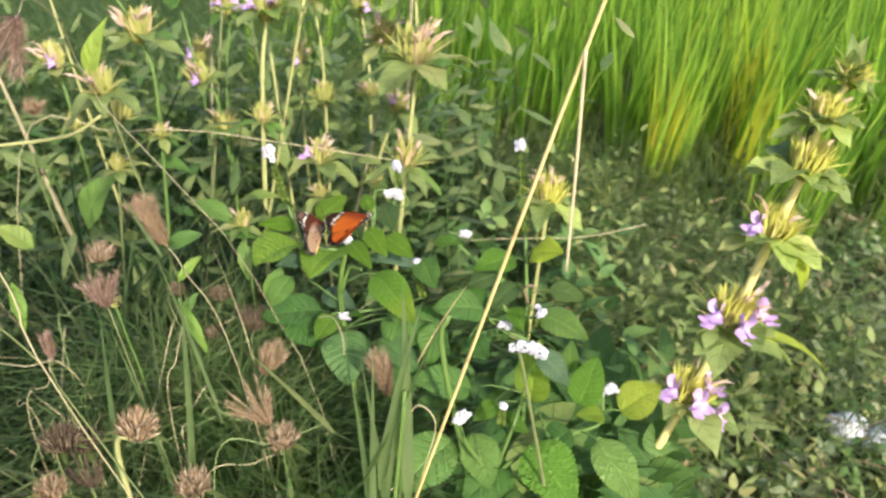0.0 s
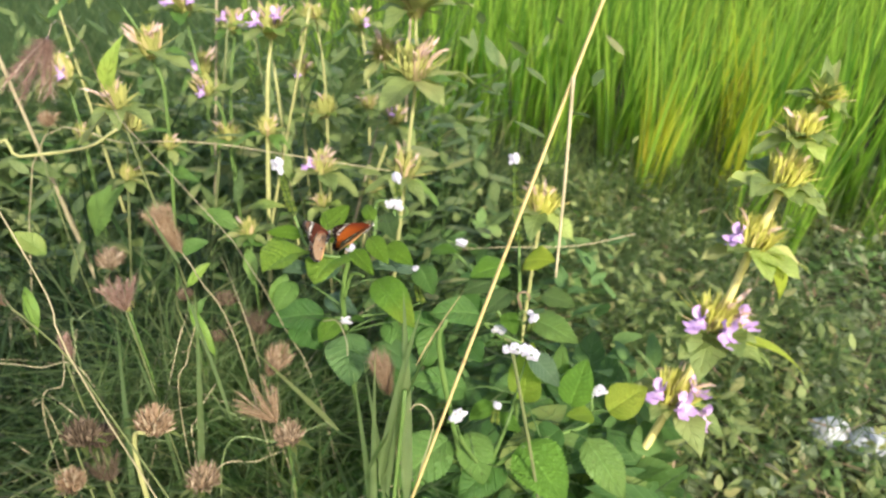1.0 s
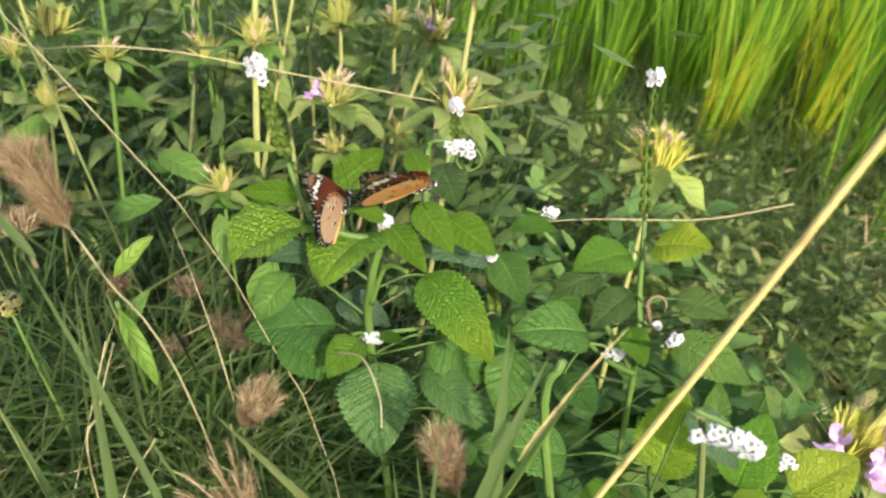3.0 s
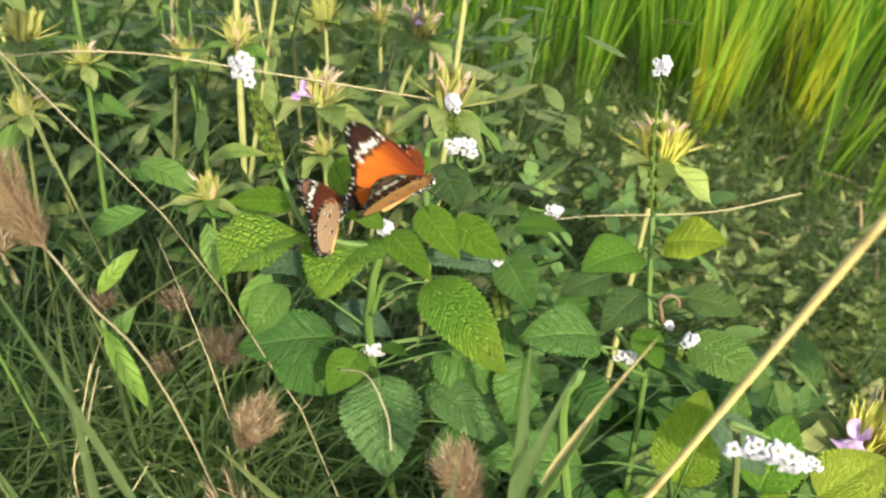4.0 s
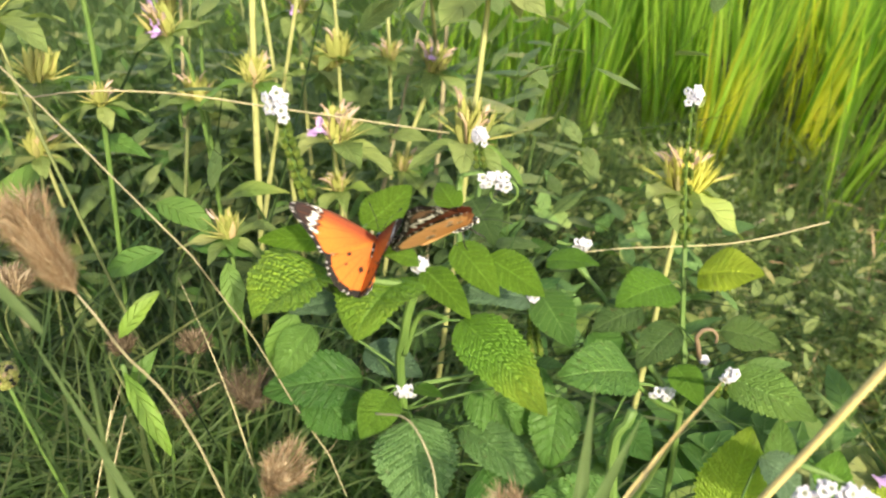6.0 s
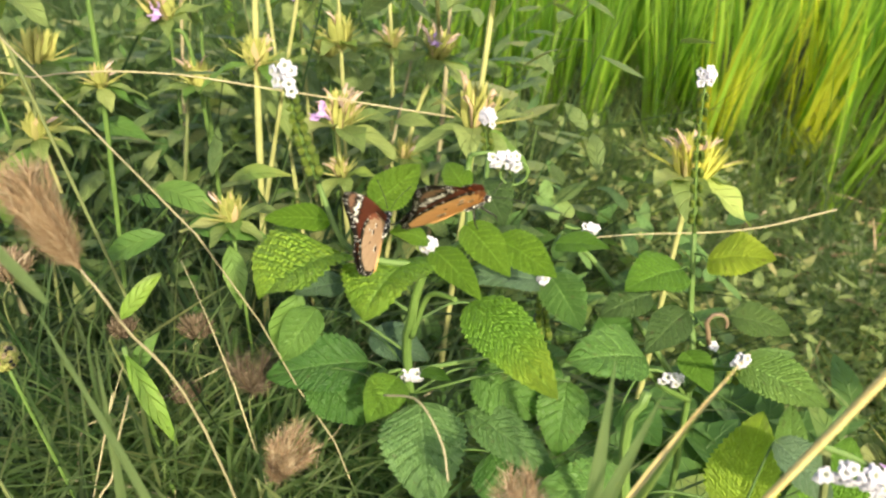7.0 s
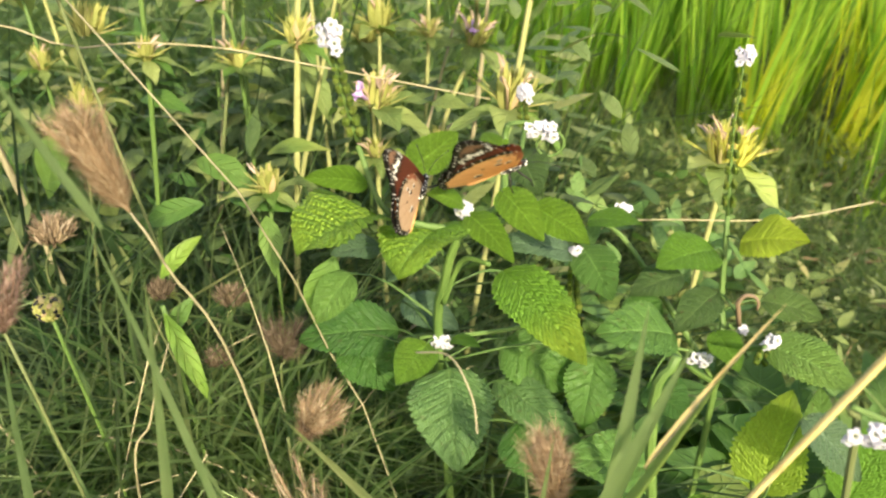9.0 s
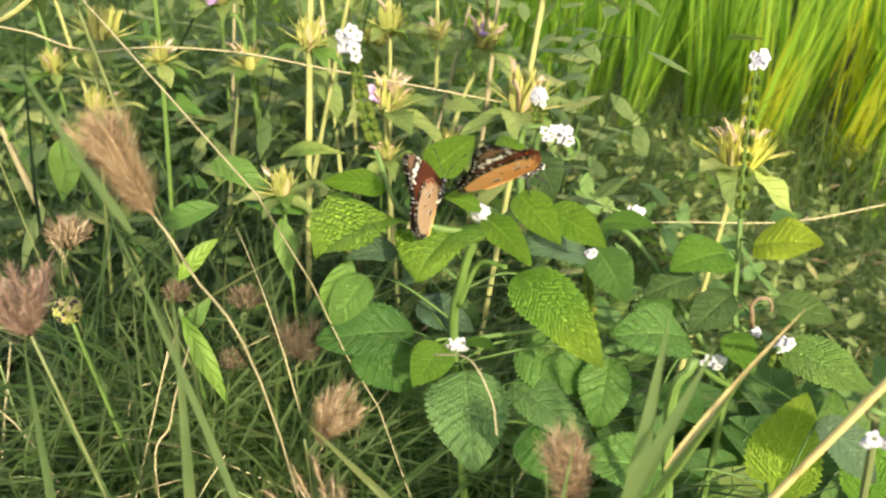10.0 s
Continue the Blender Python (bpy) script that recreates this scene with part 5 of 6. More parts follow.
straw([(-0.079, 0.440, 0.435), (-0.066, 0.425, 0.445), (-0.058, 0.410, 0.440), (-0.056, 0.400, 0.433)], 0.0004, 0.0003, "dry grass leaf draped over a green leaf", "straw_pale", 0)


# ---- green grass tufts ----
tuft = thing("grass_tuft", (-0.030, 0.385, 0.000), "tuft of light green grass blades with one dried leaf", "grass", "green grass tufts")
grass_blade(tuft, (-0.017, 0.381, 0.315), (-0.014, 0.376, 0.501), 0.0088, "blade", roll=162.6, bend=0.022)
grass_blade(tuft, (-0.035, 0.381, 0.330), (-0.002, 0.372, 0.493), 0.0100, "blade", roll=50.5, bend=0.035)
grass_blade(tuft, (-0.046, 0.378, 0.340), (0.011, 0.378, 0.482), 0.0085, "blade", roll=8.6, bend=-0.026)
grass_blade(tuft, (-0.007, 0.378, 0.442), (0.024, 0.384, 0.497), 0.0024, "straw", roll=3.9, bend=0.03)
grass_blade(tuft, (-0.044, 0.413, 0.132), (-0.051, 0.390, 0.426), 0.0085, "blade", roll=-128.4, bend=0.026)
grass_blade(tuft, (-0.025, 0.403, 0.135), (-0.042, 0.380, 0.443), 0.0080, "blade", roll=-105.8, bend=0.026)
grass_blade(tuft, (-0.048, 0.403, 0.124), (-0.034, 0.380, 0.452), 0.0085, "blade", roll=132.1, bend=0.026)
grass_blade(tuft, (-0.057, 0.397, 0.117), (-0.010, 0.385, 0.457), 0.0085, "blade", roll=71.0, bend=0.026)
stem(tuft, [(-0.030, 0.385, 0.000), (-0.035, 0.382, 0.200), (-0.015, 0.377, 0.422)], 0.0020, 0.0015, "stem", "sheath")
near_tuft = thing("grass_tuft", (-0.160, 0.400, 0.000), "coarse green grass blades arching above the undergrowth", "grass", "green grass tufts")
grass_blade(near_tuft, (-0.144, 0.398, 0.375), (-0.155, 0.375, 0.522), 0.0040, "blade", roll=-73.3, bend=0.013)
grass_blade(near_tuft, (-0.151, 0.375, 0.519), (-0.160, 0.360, 0.570), 0.0043, "blade", roll=-51.4, bend=-0.05)
grass_blade(near_tuft, (-0.192, 0.420, 0.251), (-0.148, 0.385, 0.501), 0.0060, "blade", roll=165.7, bend=0.043)
grass_blade(near_tuft, (-0.209, 0.433, 0.262), (-0.213, 0.410, 0.449), 0.0050, "blade", roll=-84.7, bend=0.035)
grass_blade(near_tuft, (-0.245, 0.420, 0.258), (-0.222, 0.420, 0.451), 0.0051, "blade", roll=114.2, bend=0.043)
grass_blade(near_tuft, (-0.064, 0.387, 0.377), (-0.124, 0.410, 0.429), 0.0039, "blade", roll=-27.1, bend=0.043)
leafy = thing("lance_leaf_weed", (-0.20, 0.53, 0.0), "leafy weed with long notched yellow-green leaves", "weed")
leaf(leafy, (-0.206, 0.510, 0.401), (-0.182, 0.490, 0.362), 0.0093, "lime_leaf", roll=20.5, shape=LANCE, nu=20, nv=6, fold=0.2, serrate=0.15, wave=0.03)
leaf(leafy, (-0.207, 0.515, 0.417), (-0.189, 0.530, 0.433), 0.0081, "lime_leaf", roll=37.5, shape=LANCE, nu=20, nv=6, fold=0.2, serrate=0.15, wave=0.03)
leaf(leafy, (-0.215, 0.530, 0.374), (-0.201, 0.540, 0.393), 0.0088, "lance", roll=41.5, shape=LANCE, nu=20, nv=6, fold=0.2, serrate=0.15, wave=0.03)
leaf(leafy, (-0.412, 0.770, 0.331), (-0.356, 0.770, 0.407), 0.0384, "lance", roll=49.3, shape=LANCE, nu=20, nv=6, fold=0.2, serrate=0.15, wave=0.03)
leaf(leafy, (-0.245, 0.680, 0.409), (-0.199, 0.660, 0.394), 0.0195, "lance", roll=22.8, shape=LANCE, nu=20, nv=6, fold=0.2, serrate=0.15, wave=0.03)
leaf(leafy, (-0.191, 0.660, 0.422), (-0.144, 0.640, 0.433), 0.0106, "lance", roll=31.3, shape=LANCE, nu=20, nv=6, fold=0.2, serrate=0.15, wave=0.03)
leaf(leafy, (-0.294, 0.720, 0.437), (-0.250, 0.700, 0.433), 0.0155, "lance", roll=24.5, shape=LANCE, nu=20, nv=6, fold=0.2, serrate=0.15, wave=0.03)
leaf(leafy, (-0.123, 0.520, 0.430), (-0.138, 0.520, 0.393), 0.0164, "lance", roll=-91.4, shape=LANCE, nu=20, nv=6, fold=0.2, serrate=0.15, wave=0.03)
leaf(leafy, (-0.178, 0.600, 0.409), (-0.171, 0.580, 0.379), 0.0130, "lance", roll=-3.7, shape=LANCE, nu=20, nv=6, fold=0.2, serrate=0.15, wave=0.03)
leaf(leafy, (-0.221, 0.620, 0.406), (-0.263, 0.620, 0.387), 0.0158, "lance", roll=-48.3, shape=LANCE, nu=20, nv=6, fold=0.2, serrate=0.15, wave=0.03)
leaf(leafy, (-0.214, 0.640, 0.402), (-0.157, 0.620, 0.400), 0.0174, "lance", roll=36.2, shape=LANCE, nu=20, nv=6, fold=0.2, serrate=0.15, wave=0.03)
leaf(leafy, (-0.198, 0.550, 0.422), (-0.218, 0.540, 0.401), 0.0081, "lance", roll=-43.3, shape=LANCE, nu=20, nv=6, fold=0.2, serrate=0.15, wave=0.03)
leaf(leafy, (-0.402, 0.600, 0.364), (-0.390, 0.580, 0.320), 0.0128, "lime_leaf", roll=-6.5, shape=LANCE, nu=20, nv=6, fold=0.2, serrate=0.15, wave=0.03)
leaf(leafy, (-0.384, 0.620, 0.389), (-0.415, 0.620, 0.413), 0.0212, "lance", roll=-28.7, shape=LANCE, nu=20, nv=6, fold=0.2, serrate=0.15, wave=0.03)
leaf(leafy, (-0.203, 0.800, 0.446), (-0.172, 0.780, 0.396), 0.0223, "sage", roll=4, shape=LANCE, nu=20, nv=6, fold=0.2, serrate=0.15, wave=0.03)
leaf(leafy, (-0.091, 0.750, 0.427), (-0.061, 0.730, 0.430), 0.0123, "sage", roll=30.4, shape=LANCE, nu=20, nv=6, fold=0.2, serrate=0.15, wave=0.03)
leaf(leafy, (-0.127, 0.900, 0.469), (-0.083, 0.900, 0.495), 0.0198, "sage", roll=49.5, shape=LANCE, nu=20, nv=6, fold=0.2, serrate=0.15, wave=0.03)
leaf(leafy, (-0.282, 0.600, 0.552), (-0.256, 0.600, 0.608), 0.0170, "lime_leaf", roll=70, shape=LANCE, nu=20, nv=6, fold=0.2, wave=0.03)
stem(leafy, [(-0.20, 0.53, 0.0), (-0.205, 0.53, 0.2), (-0.207, 0.512, 0.404)], 0.002, 0.0012, "stem")


# ---- butterflies ----
pale_butterfly, pale_wings = butterfly((-0.0804, 0.4775, 0.4820), (0.293, 0.698, 0.654), (-0.250, -0.604, 0.757), 0.85, 0.0294, "orange butterfly with black white-spotted wing tips, perched on a leaf")
bright_butterfly, bright_wings = butterfly((-0.0483, 0.4708, 0.4964), (0.938, 0.214, 0.273), (-0.011, -0.768, 0.641), 0.15, 0.0398, "bright orange butterfly with black white-barred wing tips, feeding on blossom")

# ---- undergrowth, ground cover and rice ----
def side_of(x, y):
    """Along the rough edge between weedy bank and rice, the y at which the rice starts."""
    return 1.62 - 0.10 * (x - 0.4) + 0.10 * np.sin(x * 5.0)


def keep_clear(arrs, r=0.11):
    """Leaves out what would reach into the camera's way."""
    base, way, side, L, W, bend = arrs
    ok = np.ones(len(base), dtype=bool)
    for _, eye, _, _ in PATH:
        e = np.array(eye)
        for u in (0.5, 0.8, 1.0):
            c = base + way * (L * u)[:, None] + bend * (L * u * u)[:, None]
            ok &= np.linalg.norm(c - e, axis=1) > r
    return tuple(a[ok] for a in arrs)


rg = np.random.default_rng(7)
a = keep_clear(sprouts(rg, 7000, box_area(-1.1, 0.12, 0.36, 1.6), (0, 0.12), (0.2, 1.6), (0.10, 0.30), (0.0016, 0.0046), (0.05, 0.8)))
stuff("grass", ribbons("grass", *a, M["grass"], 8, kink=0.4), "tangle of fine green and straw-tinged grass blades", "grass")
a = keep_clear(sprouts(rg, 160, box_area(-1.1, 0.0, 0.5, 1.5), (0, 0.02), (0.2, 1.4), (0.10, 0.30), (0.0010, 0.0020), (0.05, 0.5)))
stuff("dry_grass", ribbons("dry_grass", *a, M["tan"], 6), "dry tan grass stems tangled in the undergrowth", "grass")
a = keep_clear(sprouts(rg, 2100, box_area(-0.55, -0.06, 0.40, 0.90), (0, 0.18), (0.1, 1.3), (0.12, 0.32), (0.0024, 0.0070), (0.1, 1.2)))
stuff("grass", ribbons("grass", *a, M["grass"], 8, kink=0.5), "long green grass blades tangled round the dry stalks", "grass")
a = keep_clear(sprouts(rg, 1300, box_area(-0.60, -0.02, 0.30, 0.80), (0.08, 0.22), (0.2, 1.6), (0.12, 0.30), (0.0016, 0.0050), (0.1, 0.9)))
stuff("grass", ribbons("grass", *a, M["grass_cool"], 8, kink=0.6), "pale bent grass blades in the tangle", "grass")


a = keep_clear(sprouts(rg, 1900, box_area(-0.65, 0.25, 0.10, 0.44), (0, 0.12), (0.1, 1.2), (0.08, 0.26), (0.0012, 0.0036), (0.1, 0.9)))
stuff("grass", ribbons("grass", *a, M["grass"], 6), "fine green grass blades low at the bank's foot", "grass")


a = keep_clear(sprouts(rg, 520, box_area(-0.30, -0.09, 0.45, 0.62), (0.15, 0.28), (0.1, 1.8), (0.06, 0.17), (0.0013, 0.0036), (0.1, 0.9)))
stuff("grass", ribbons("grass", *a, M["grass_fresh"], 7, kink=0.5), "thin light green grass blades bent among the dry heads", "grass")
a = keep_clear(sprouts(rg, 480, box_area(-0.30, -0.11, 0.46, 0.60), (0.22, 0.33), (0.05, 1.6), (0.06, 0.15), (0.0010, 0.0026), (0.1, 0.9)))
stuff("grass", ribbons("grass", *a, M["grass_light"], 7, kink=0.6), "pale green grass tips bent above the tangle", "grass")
a = keep_clear(sprouts(rg, 260, box_area(-0.55, -0.05, 0.34, 0.75), (0.06, 0.26), (0.6, 4.0), (0.05, 0.14), (0.0009, 0.0017), (0.0, 0.25)))
stuff("dry_grass", ribbons("dry_grass", *a, M["straw_dull"], 6, lambda u: 1.0 - 0.5 * u, 3, kink=0.6), "broken bits of pale dry straw caught in the grass", "straw")


rs = random.Random(41)
for i in range(16):
    x, y, z = rs.uniform(-0.34, -0.13), rs.uniform(0.42, 0.56), rs.uniform(0.26, 0.34)
    a, L = rs.uniform(-1.2, 1.2), rs.uniform(0.06, 0.13)
    tip = (x + L * math.sin(a), y + rs.uniform(-0.03, 0.03), z + L * math.cos(a) * 0.9)
    bow = (0.5 * (x + tip[0]) + rs.uniform(-0.012, 0.012), 0.5 * (y + tip[1]), 0.5 * (z + tip[2]) + rs.uniform(0.0, 0.012))
    straw([(x - 0.3 * (tip[0] - x), y + 0.02, 0.0), (x, y, z), bow, tip], 0.0006, 0.0003, "thin bent dry straw in the green tangle", rs.choice(("straw_pale", "straw_pale", "grass_stalk")), 0)


def shoots(N, area, height, lean, leaf_len, leaf_wid, per, mat, shape, label):
    leaves, stems = sprigs(rg, N, area, height, lean, leaf_len, leaf_wid, per)
    stuff("weed_leaves", ribbons("weed_leaves", *keep_clear(leaves), M[mat], 5, shape, 3), label, "weeds")
    stuff("weed_stems", ribbons("weed_stems", *keep_clear(stems), M["stem"], 5, lambda u: 1 - 0.5 * u, 3), "thin green stems of low weeds", "weeds")


shoots(230, box_area(-1.2, 0.04, 0.62, 1.6), (0.14, 0.36), (0.05, 0.6), (0.035, 0.075), (0.20, 0.32), 10, "weed", LANCE, "leafy dull green weed shoots")
shoots(190, box_area(-1.2, -0.14, 0.75, 1.7), (0.30, 0.50), (0.05, 0.5), (0.035, 0.075), (0.22, 0.34), 10, "weed_sage", LANCE, "sage green weed shoots on straggling stems")
shoots(70, box_area(-0.45, 0.02, 0.90, 1.35), (0.42, 0.60), (0.02, 0.3), (0.035, 0.07), (0.24, 0.38), 11, "weed_sage", LANCE, "tall sage green weeds before the field")
shoots(170, box_area(-0.9, -0.10, 0.50, 0.9), (0.08, 0.24), (0.1, 0.9), (0.025, 0.06), (0.16, 0.30), 9, "weed", LANCE, "narrow-leaved green weed shoots in the grass")
a = keep_clear(sprouts(rg, 800, box_area(-0.16, 0.24, 0.43, 0.72), (0.02, 0.22), (0.8, 3.0), (0.03, 0.07), (0.02, 0.045), (0.1, 0.4), 0.8))
stuff("low_leaves", ribbons("low_leaves", *a, M["weed"], 8, OVATE, 3), "shaded dark green ovate leaves low under the heliotropes", "leaves")
a = keep_clear(sprouts(rg, 400, box_area(-0.08, 0.24, 0.62, 1.05), (0.05, 0.27), (0.5, 2.0), (0.022, 0.044), (0.011, 0.024), (0.1, 0.4), 0.6))
stuff("broad_weeds", ribbons("broad_weeds", *a, M["weed_mid"], 8, OVATE, 3), "broad dull green leaves of weeds behind the heliotropes", "weeds")
a = sprouts(rg, 800, box_area(0.0, 0.34, 0.85, 1.5), (0.02, 0.16), (0.5, 2.0), (0.012, 0.028), (0.006, 0.015), (0.1, 0.4), 0.6)
stuff("broad_weeds", ribbons("broad_weeds", *a, M["weed_olive"], 6, OVATE, 3), "broad-leaved green weeds at the field edge", "weeds")
a = keep_clear(sprouts(rg, 1300, box_area(0.16, 0.70, 0.52, 1.15), (0.0, 0.07), (0.5, 2.2), (0.012, 0.028), (0.005, 0.013), (0.1, 0.4), 0.6))
stuff("low_leaves", ribbons("low_leaves", *a, M["weed_olive"], 6, OVATE, 3), "dull green leaves of creeping weeds beside the heliotropes", "leaves")
shoots(26, box_area(0.16, 0.50, 0.72, 1.15), (0.08, 0.20), (0.1, 0.7), (0.022, 0.045), (0.26, 0.42), 8, "weed_olive", LANCE, "leafy sage green weeds standing above the ground cover")
shoots(60, box_area(0.0, 0.55, 0.9, 1.55), (0.08, 0.22), (0.1, 0.7), (0.018, 0.036), (0.20, 0.36), 9, "weed_olive", LANCE, "leafy green weeds at the field edge")
a = sprouts(rg, 1500, box_area(-0.05, 0.60, 0.75, 1.6), (0, 0.05), (0.1, 1.0), (0.08, 0.24), (0.0014, 0.0034), (0.1, 0.7))
stuff("grass", ribbons("grass", *a, M["grass_cool"], 6), "thin grey-green grass among the weeds", "grass")
shoots(1500, box_area(0.10, 2.2, 0.45, 1.75), (0.03, 0.11), (0.2, 1.8), (0.010, 0.032), (0.35, 0.6), 10, "weed_pale", OVATE, "low creeping weeds with small grey-green leaves")
shoots(1000, box_area(0.10, 2.2, 0.45, 1.75), (0.02, 0.10), (0.2, 1.8), (0.009, 0.026), (0.35, 0.6), 10, "weed_mid", OVATE, "low creeping weeds with small deep green leaves")
a = keep_clear(sprouts(rg, 7500, box_area(0.08, 2.2, 0.45, 1.75), (0.0, 0.08), (0.3, 2.0), (0.03, 0.14), (0.0010, 0.0026), (0.1, 0.6)))
stuff("short_grass", ribbons("short_grass", *a, M["grass_cool"], 4), "short grass between creeping weeds", "grass")
a = sprouts(rg, 3500, box_area(0.05, 2.6, 1.30, 2.2), (0.0, 0.02), (0.1, 0.6), (0.08, 0.28), (0.002, 0.004), (0.1, 0.5))
stuff("grass", ribbons("grass", *a, M["grass_pale"], 5), "ankle-high grass along the field edge", "grass")
a = keep_clear(sprouts(rg, 1100, box_area(0.10, 1.8, 0.5, 1.6), (0.0, 0.08), (1.0, 5.0), (0.02, 0.07), (0.0012, 0.005), (0.1, 0.5), 0.6))
stuff("litter", ribbons("litter", *a, M["tan"], 4, LANCE, 3), "dry tan leaf and grass litter among creeping weeds", "litter")


rs = random.Random(77)
for i in range(10):
    x, y = rs.uniform(-0.46, -0.10), rs.uniform(0.72, 1.05)
    tip = (min(-0.04, x + rs.uniform(-0.10, 0.20)), y + rs.uniform(-0.06, 0.06), rs.uniform(0.50, 0.66))
    mid = tuple(0.5 * (p + q) + rs.uniform(-0.012, 0.012) for p, q in zip((x, y, 0.0), tip))
    stalk = thing("weed_stalk", (x, y, 0.0), "bare leaning pale dry weed stalk", "weed", "leaning dry weed stalks")
    stem(stalk, [(x, y, 0.0), mid, tip], rs.uniform(0.0022, 0.0034), rs.uniform(0.0006, 0.0018), rs.choice(("stem_gold", "straw_dull", "straw_dull", "stalk_dull")), "stalk", knots=0.2)
    for k in range(rs.randint(1, 3)):
        b = Vector((x, y, 0.0)).lerp(Vector(tip), rs.uniform(0.55, 0.95))
        leaf(stalk, b, b + Vector((rs.uniform(-0.04, 0.04), rs.uniform(-0.04, 0.02), rs.uniform(-0.02, 0.02))), 0.012, rs.choice(("sage", "lance")), shape=LANCE, nu=10, nv=4, bend=0.2, fold=0.3)


def rice_clump(rg, x, y, n, mat):
    ang = rg.uniform(0, 2 * np.pi, n)
    rad = rg.uniform(0, 0.02, n)
    base = np.stack([x * 0 + np.cos(ang) * rad, np.sin(ang) * rad, np.zeros(n)], axis=1)
    k = rg.uniform(0.0, 0.15, n)
    way = unit(np.stack([np.cos(ang) * k, np.sin(ang) * k, np.ones(n)], axis=1))
    L = rg.uniform(0.30, 0.58, n)
    W = rg.uniform(0.0075, 0.0120, n)
    dr = rg.uniform(0.02, 0.22, n)
    bend = np.stack([np.cos(ang) * dr, np.sin(ang) * dr, -dr * 0.35], axis=1)
    sd = unit(np.cross(way, rg.normal(0, 1, (n, 3))))
    return base, way, sd, L, W, bend


_rice = [ribbons("blade", *rice_clump(rg, 0, 0, 1, None), M["rice_clump"], 7, BLADE, 3) for _ in range(24)]
_gold = [ribbons("blade", *rice_clump(rg, 0, 0, 1, None), M["rice_yellow"], 7, BLADE, 3) for _ in range(12)]
places = [(0.46, 1.60, True), (0.64, 1.64, True), (0.86, 1.38, False), (0.98, 1.31, False), (0.96, 1.47, False), (1.09, 1.38, False), (1.20, 1.30, False)]
for row in range(6):
    for i in range(16):
        x = -0.50 + i * 0.15 + rg.uniform(-0.04, 0.04) + 0.08 * (row % 2)
        y = float(side_of(x, 0)) + 0.05 + row * 0.19 + rg.uniform(-0.06, 0.06) + (0.22 if x < 0.15 else 0)
        places.append((x, y, row in (2, 4) and i in (8, 9)))
places += [(0.60, 1.40, False), (0.66, 1.31, False)]
for x, y, gold in places:
    c = thing("rice_clump", (x, y, 0.0), "yellowing rice clump at the field edge" if gold else "upright bright green rice clump", "rice", "rice clumps")
    for _ in range(18 if y < 1.45 else 30):
        b = part("blade", _gold[int(rg.integers(0, 12))] if gold and rg.random() < 0.85 else _rice[int(rg.integers(0, 24))], c)
        b.rotation_euler = (0, 0, float(rg.uniform(-3.1, 3.1)))
        b.location = (float(rg.uniform(-0.025, 0.025)), float(rg.uniform(-0.025, 0.025)), 0)
    k = float(rg.uniform(0.88, 1.12)) * (0.85 if y < 1.45 else 1.0)
    c.scale = (k, k, k)
    c.rotation_euler = (0, 0.03 + 0.12 * float(rg.random()) + (0.12 if y < 1.45 else 0.0), 0)
N = 24000
x = -0.3 + rg.uniform(0, 1, N) ** 1.25 * 9.0
y = np.where(x < 1.95, side_of(x, 0) + 1.15, side_of(x, 0) + 0.1 * rg.normal(0, 1, N)) + rg.uniform(0, 1, N) ** 1.5 * 7.0
ang = rg.uniform(0, 2 * np.pi, N)
k = rg.uniform(0.02, 0.2, N)
base = np.stack([x, y, np.zeros(N)], axis=1)
way = unit(np.stack([np.cos(ang) * k + 0.10, np.sin(ang) * k, np.ones(N)], axis=1))
dr = rg.uniform(0.02, 0.2, N)
far = (base, way, unit(np.cross(way, rg.normal(0, 1, (N, 3)))), rg.uniform(0.35, 0.62, N), rg.uniform(0.008, 0.014, N), np.stack([np.cos(ang) * dr + 0.05, np.sin(ang) * dr, -dr * 0.35], axis=1))
stuff("rice_field", ribbons("rice_field", *far, M["rice"], 5, BLADE, 2), "dense bright green young rice filling the field", "rice")
N = 16000
x = -0.1 - np.abs(rg.normal(0, 2.2, N))
y = 1.35 + np.abs(rg.normal(0, 2.2, N))
base = np.stack([x, y, np.zeros(N)], axis=1)
ang = rg.uniform(0, 2 * np.pi, N)
k = rg.uniform(0.1, 0.6, N)
way = unit(np.stack([np.cos(ang) * k, np.sin(ang) * k, np.ones(N)], axis=1))
dr = rg.uniform(0.05, 0.4, N)
bank = (base, way, unit(np.cross(way, rg.normal(0, 1, (N, 3)))), rg.uniform(0.2, 0.55, N), rg.uniform(0.004, 0.010, N), np.stack([np.cos(ang) * dr, np.sin(ang) * dr, -dr * 0.5], axis=1))
stuff("bank_grass", ribbons("bank_grass", *bank, M["grass_cool"], 5, BLADE, 2), "rough dull green grass on the bank behind", "grass")


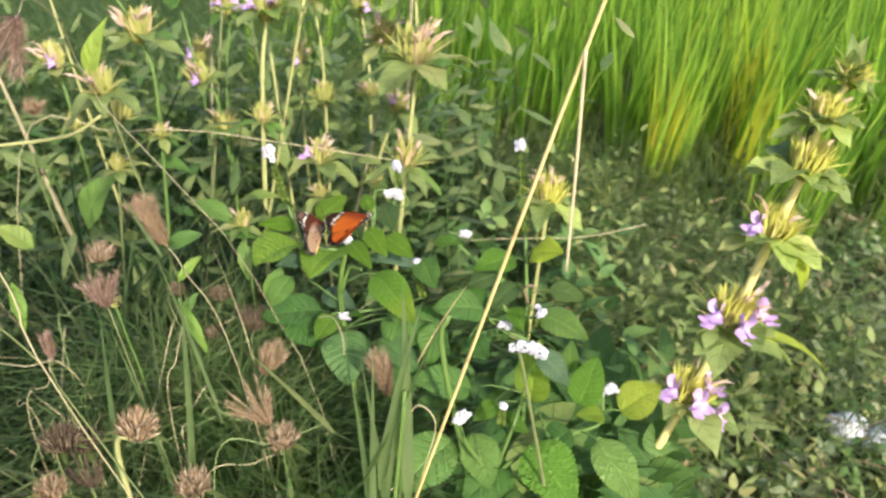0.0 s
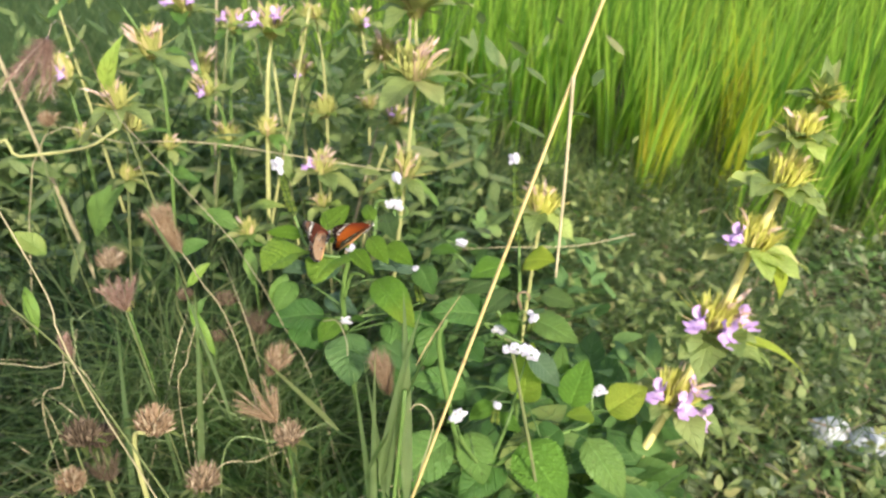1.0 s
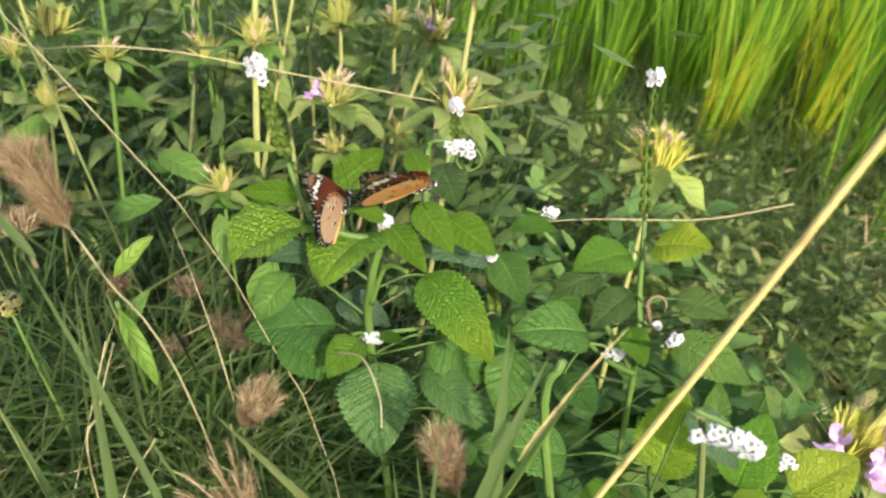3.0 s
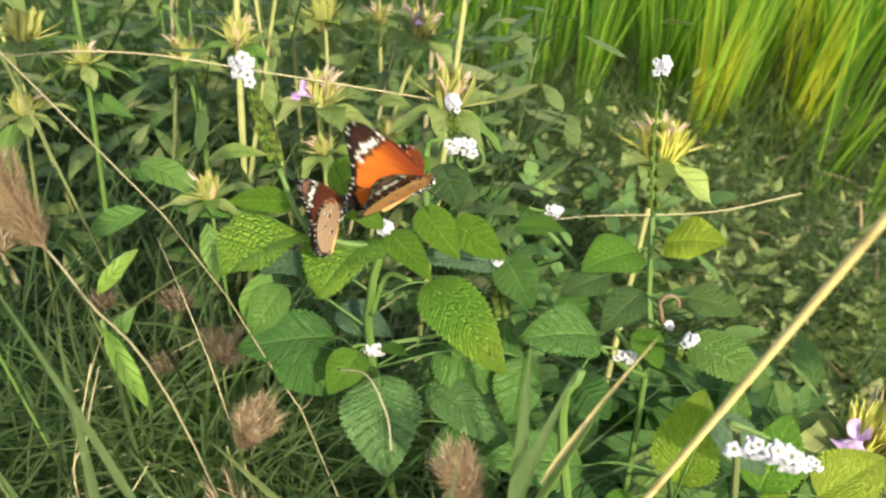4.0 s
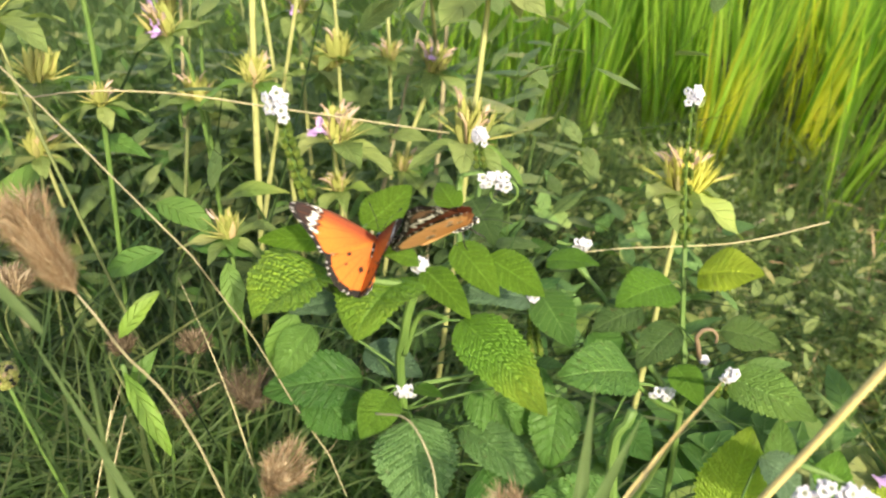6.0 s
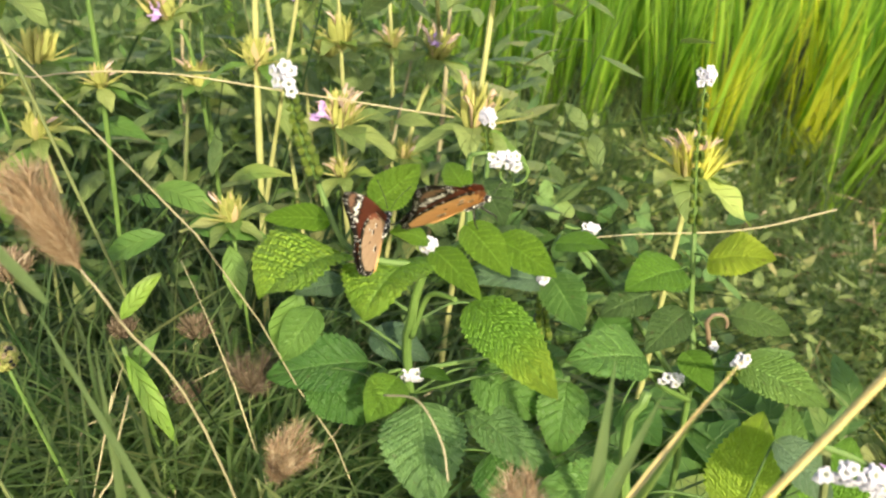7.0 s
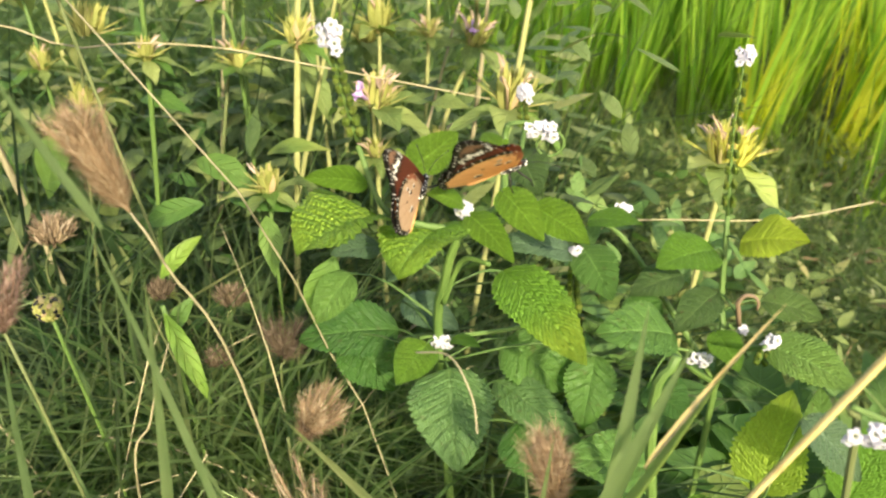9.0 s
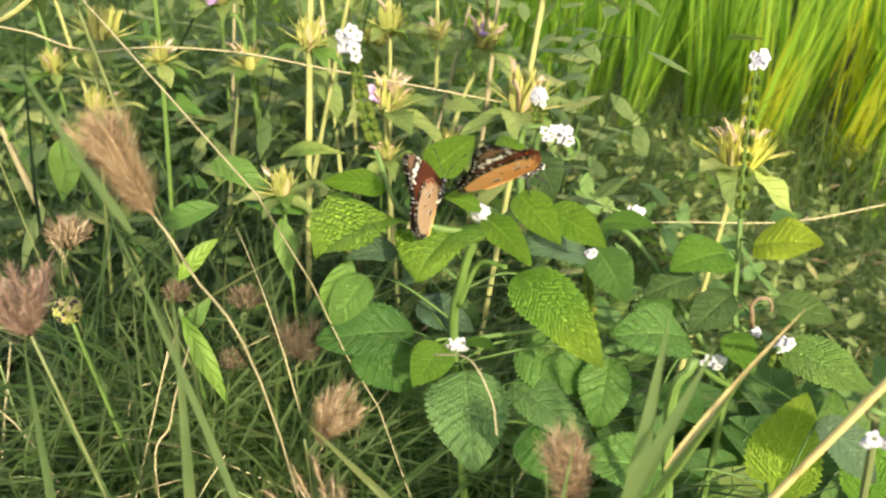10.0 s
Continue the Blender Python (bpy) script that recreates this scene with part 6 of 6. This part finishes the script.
N = 36000
x, y = rg.normal(0.4, 2.6, N), 1.6 - np.abs(rg.normal(0, 2.0, N)) + 0.25 * rg.normal(0, 1, N)
ok = ~((x > -1.0) & (x < 2.1) & (y > 0.42 + 0.05 * np.sin(x * 9))) & ~((x > -0.65) & (x < 0.25) & (y > 0.10))
x, y = x[ok], y[ok]
N = len(x)
ang = rg.uniform(0, 2 * np.pi, N)
k = rg.uniform(0.1, 0.8, N)
way = unit(np.stack([np.cos(ang) * k, np.sin(ang) * k, np.ones(N)], axis=1))
dr = rg.uniform(0.05, 0.5, N)
rough = (np.stack([x, y, np.zeros(N)], axis=1), way, unit(np.cross(way, rg.normal(0, 1, (N, 3)))), rg.uniform(0.06, 0.24, N), rg.uniform(0.004, 0.010, N), np.stack([np.cos(ang) * dr, np.sin(ang) * dr, -dr * 0.5], axis=1))
stuff("bank_grass", ribbons("bank_grass", *keep_clear(rough), M["grass_pale"], 3, BLADE, 2), "short rough grass on the path around the weedy bank", "grass")


def pale_stone(at, size, seed):
    rg2 = random.Random(seed)
    bm = bmesh.new()
    bmesh.ops.create_icosphere(bm, subdivisions=3, radius=1.0)
    for v in bm.verts:
        n = noise.noise(v.co * 1.6 + Vector((seed, 0, 0))) * 0.35 + noise.noise(v.co * 5.0) * 0.07
        v.co = Vector((v.co.x * size[0], v.co.y * size[1], v.co.z * size[2])) * (1 + n)
    me = bpy.data.meshes.new("stone")
    bm.to_mesh(me)
    bm.free()
    me.polygons.foreach_set("use_smooth", np.ones(len(me.polygons), dtype=bool))
    me.materials.append(M["stone"])
    ob = tagged(new("stone", me), "pale grey stone half buried in creeping weeds", "stone", "pale stones")
    ob.location = at
    return ob


pale_stone((0.535, 0.785, 0.03), (0.030, 0.024, 0.022), 3)
pale_stone((0.585, 0.760, 0.03), (0.036, 0.028, 0.022), 5)
pale_stone((0.650, 0.745, 0.03), (0.036, 0.028, 0.02), 7)


def motions():
    """Opening and closing of the wings: (seconds, lift of the left wings, of the right wings, sweep of the forewings, sweep of the hindwings)."""
    shut, tight = (89.4, 88.8, 60.0, 17.0), (89.4, 88.8, 46.0, 28.0)
    high = (89.4, 88.8, 56.0, 13.0)
    spread, parted = (-8.0, 48.0, 46.0, 17.0), (47.0, 53.0, 37.0, 30.0)
    rows = {
        "bright": [(0.0, 82, 74, 57, 37), (0.1, 81, 73, 57, 37), (0.3, 80, 72, 57, 37), (0.5, 81, 74, 57, 36), (0.8, 83, 77, 58, 33), (1.0, 85, 80, 58, 29), (1.2, 87, 84, 59, 25), (1.5, 89, 87, 60, 21), (2.0, *shut), (2.7, *shut), (3.3, *shut),
                   (3.6, 30, 60, 50, 18), (3.75, -4, 49, 46, 17), (3.8, *spread), (3.9, 30, 58, 47, 14), (4.0, 66, 84, 54, 10), (4.1, 78, 87, 54, 12), (4.3, *high), (5.0, *high), (5.5, 89.4, 88.8, 57, 16), (7.0, *shut), (8.0, *shut), (10.0, *shut)],
        "pale": [(0.0, *tight), (2.5, *tight), (5.0, *tight), (5.1, 75, 77, 42, 29), (5.2, 56, 60, 38, 30), (5.3, *parted), (5.7, *parted), (6.2, 50, 55, 37, 30), (6.5, 70, 72, 41, 29), (6.7, *tight),
                 (7.1, *tight), (7.2, 70, 72, 41, 29), (7.3, 54, 58, 38, 30), (7.4, *parted), (7.6, 49, 54, 37, 30), (7.7, 68, 70, 41, 29), (7.8, 82, 83, 44, 28), (8.0, *tight), (10.0, *tight)],
    }
    settled, poised = perch((-0.0483, 0.4708, 0.4964), (0.938, 0.214, 0.273), (-0.011, -0.768, 0.641)), perch((-0.0497, 0.4721, 0.4965), (0.878, 0.304, 0.370), (-0.032, -0.733, 0.679))
    raised = perch((-0.0502, 0.4710, 0.4939), (0.771, 0.358, 0.527), (-0.031, -0.805, 0.592))
    perked = perch((-0.0481, 0.4708, 0.4970), (0.925, 0.250, 0.281), (-0.030, -0.705, 0.705))
    walk(bright_butterfly, [(0.0, raised), (0.8, raised), (2.0, settled), (3.4, settled), (3.75, poised), (4.0, poised), (4.3, perked), (5.0, perked), (6.5, settled), (10.0, settled)])
    for key, wings in (("bright", bright_wings), ("pale", pale_wings)):
        for (kind, s), ob in wings.items():
            walk(ob, [(t, wing_pose(kind, s, left if s < 0 else right, fore if kind == "fore" else hind)) for t, left, right, fore, hind in rows[key]])


motions()
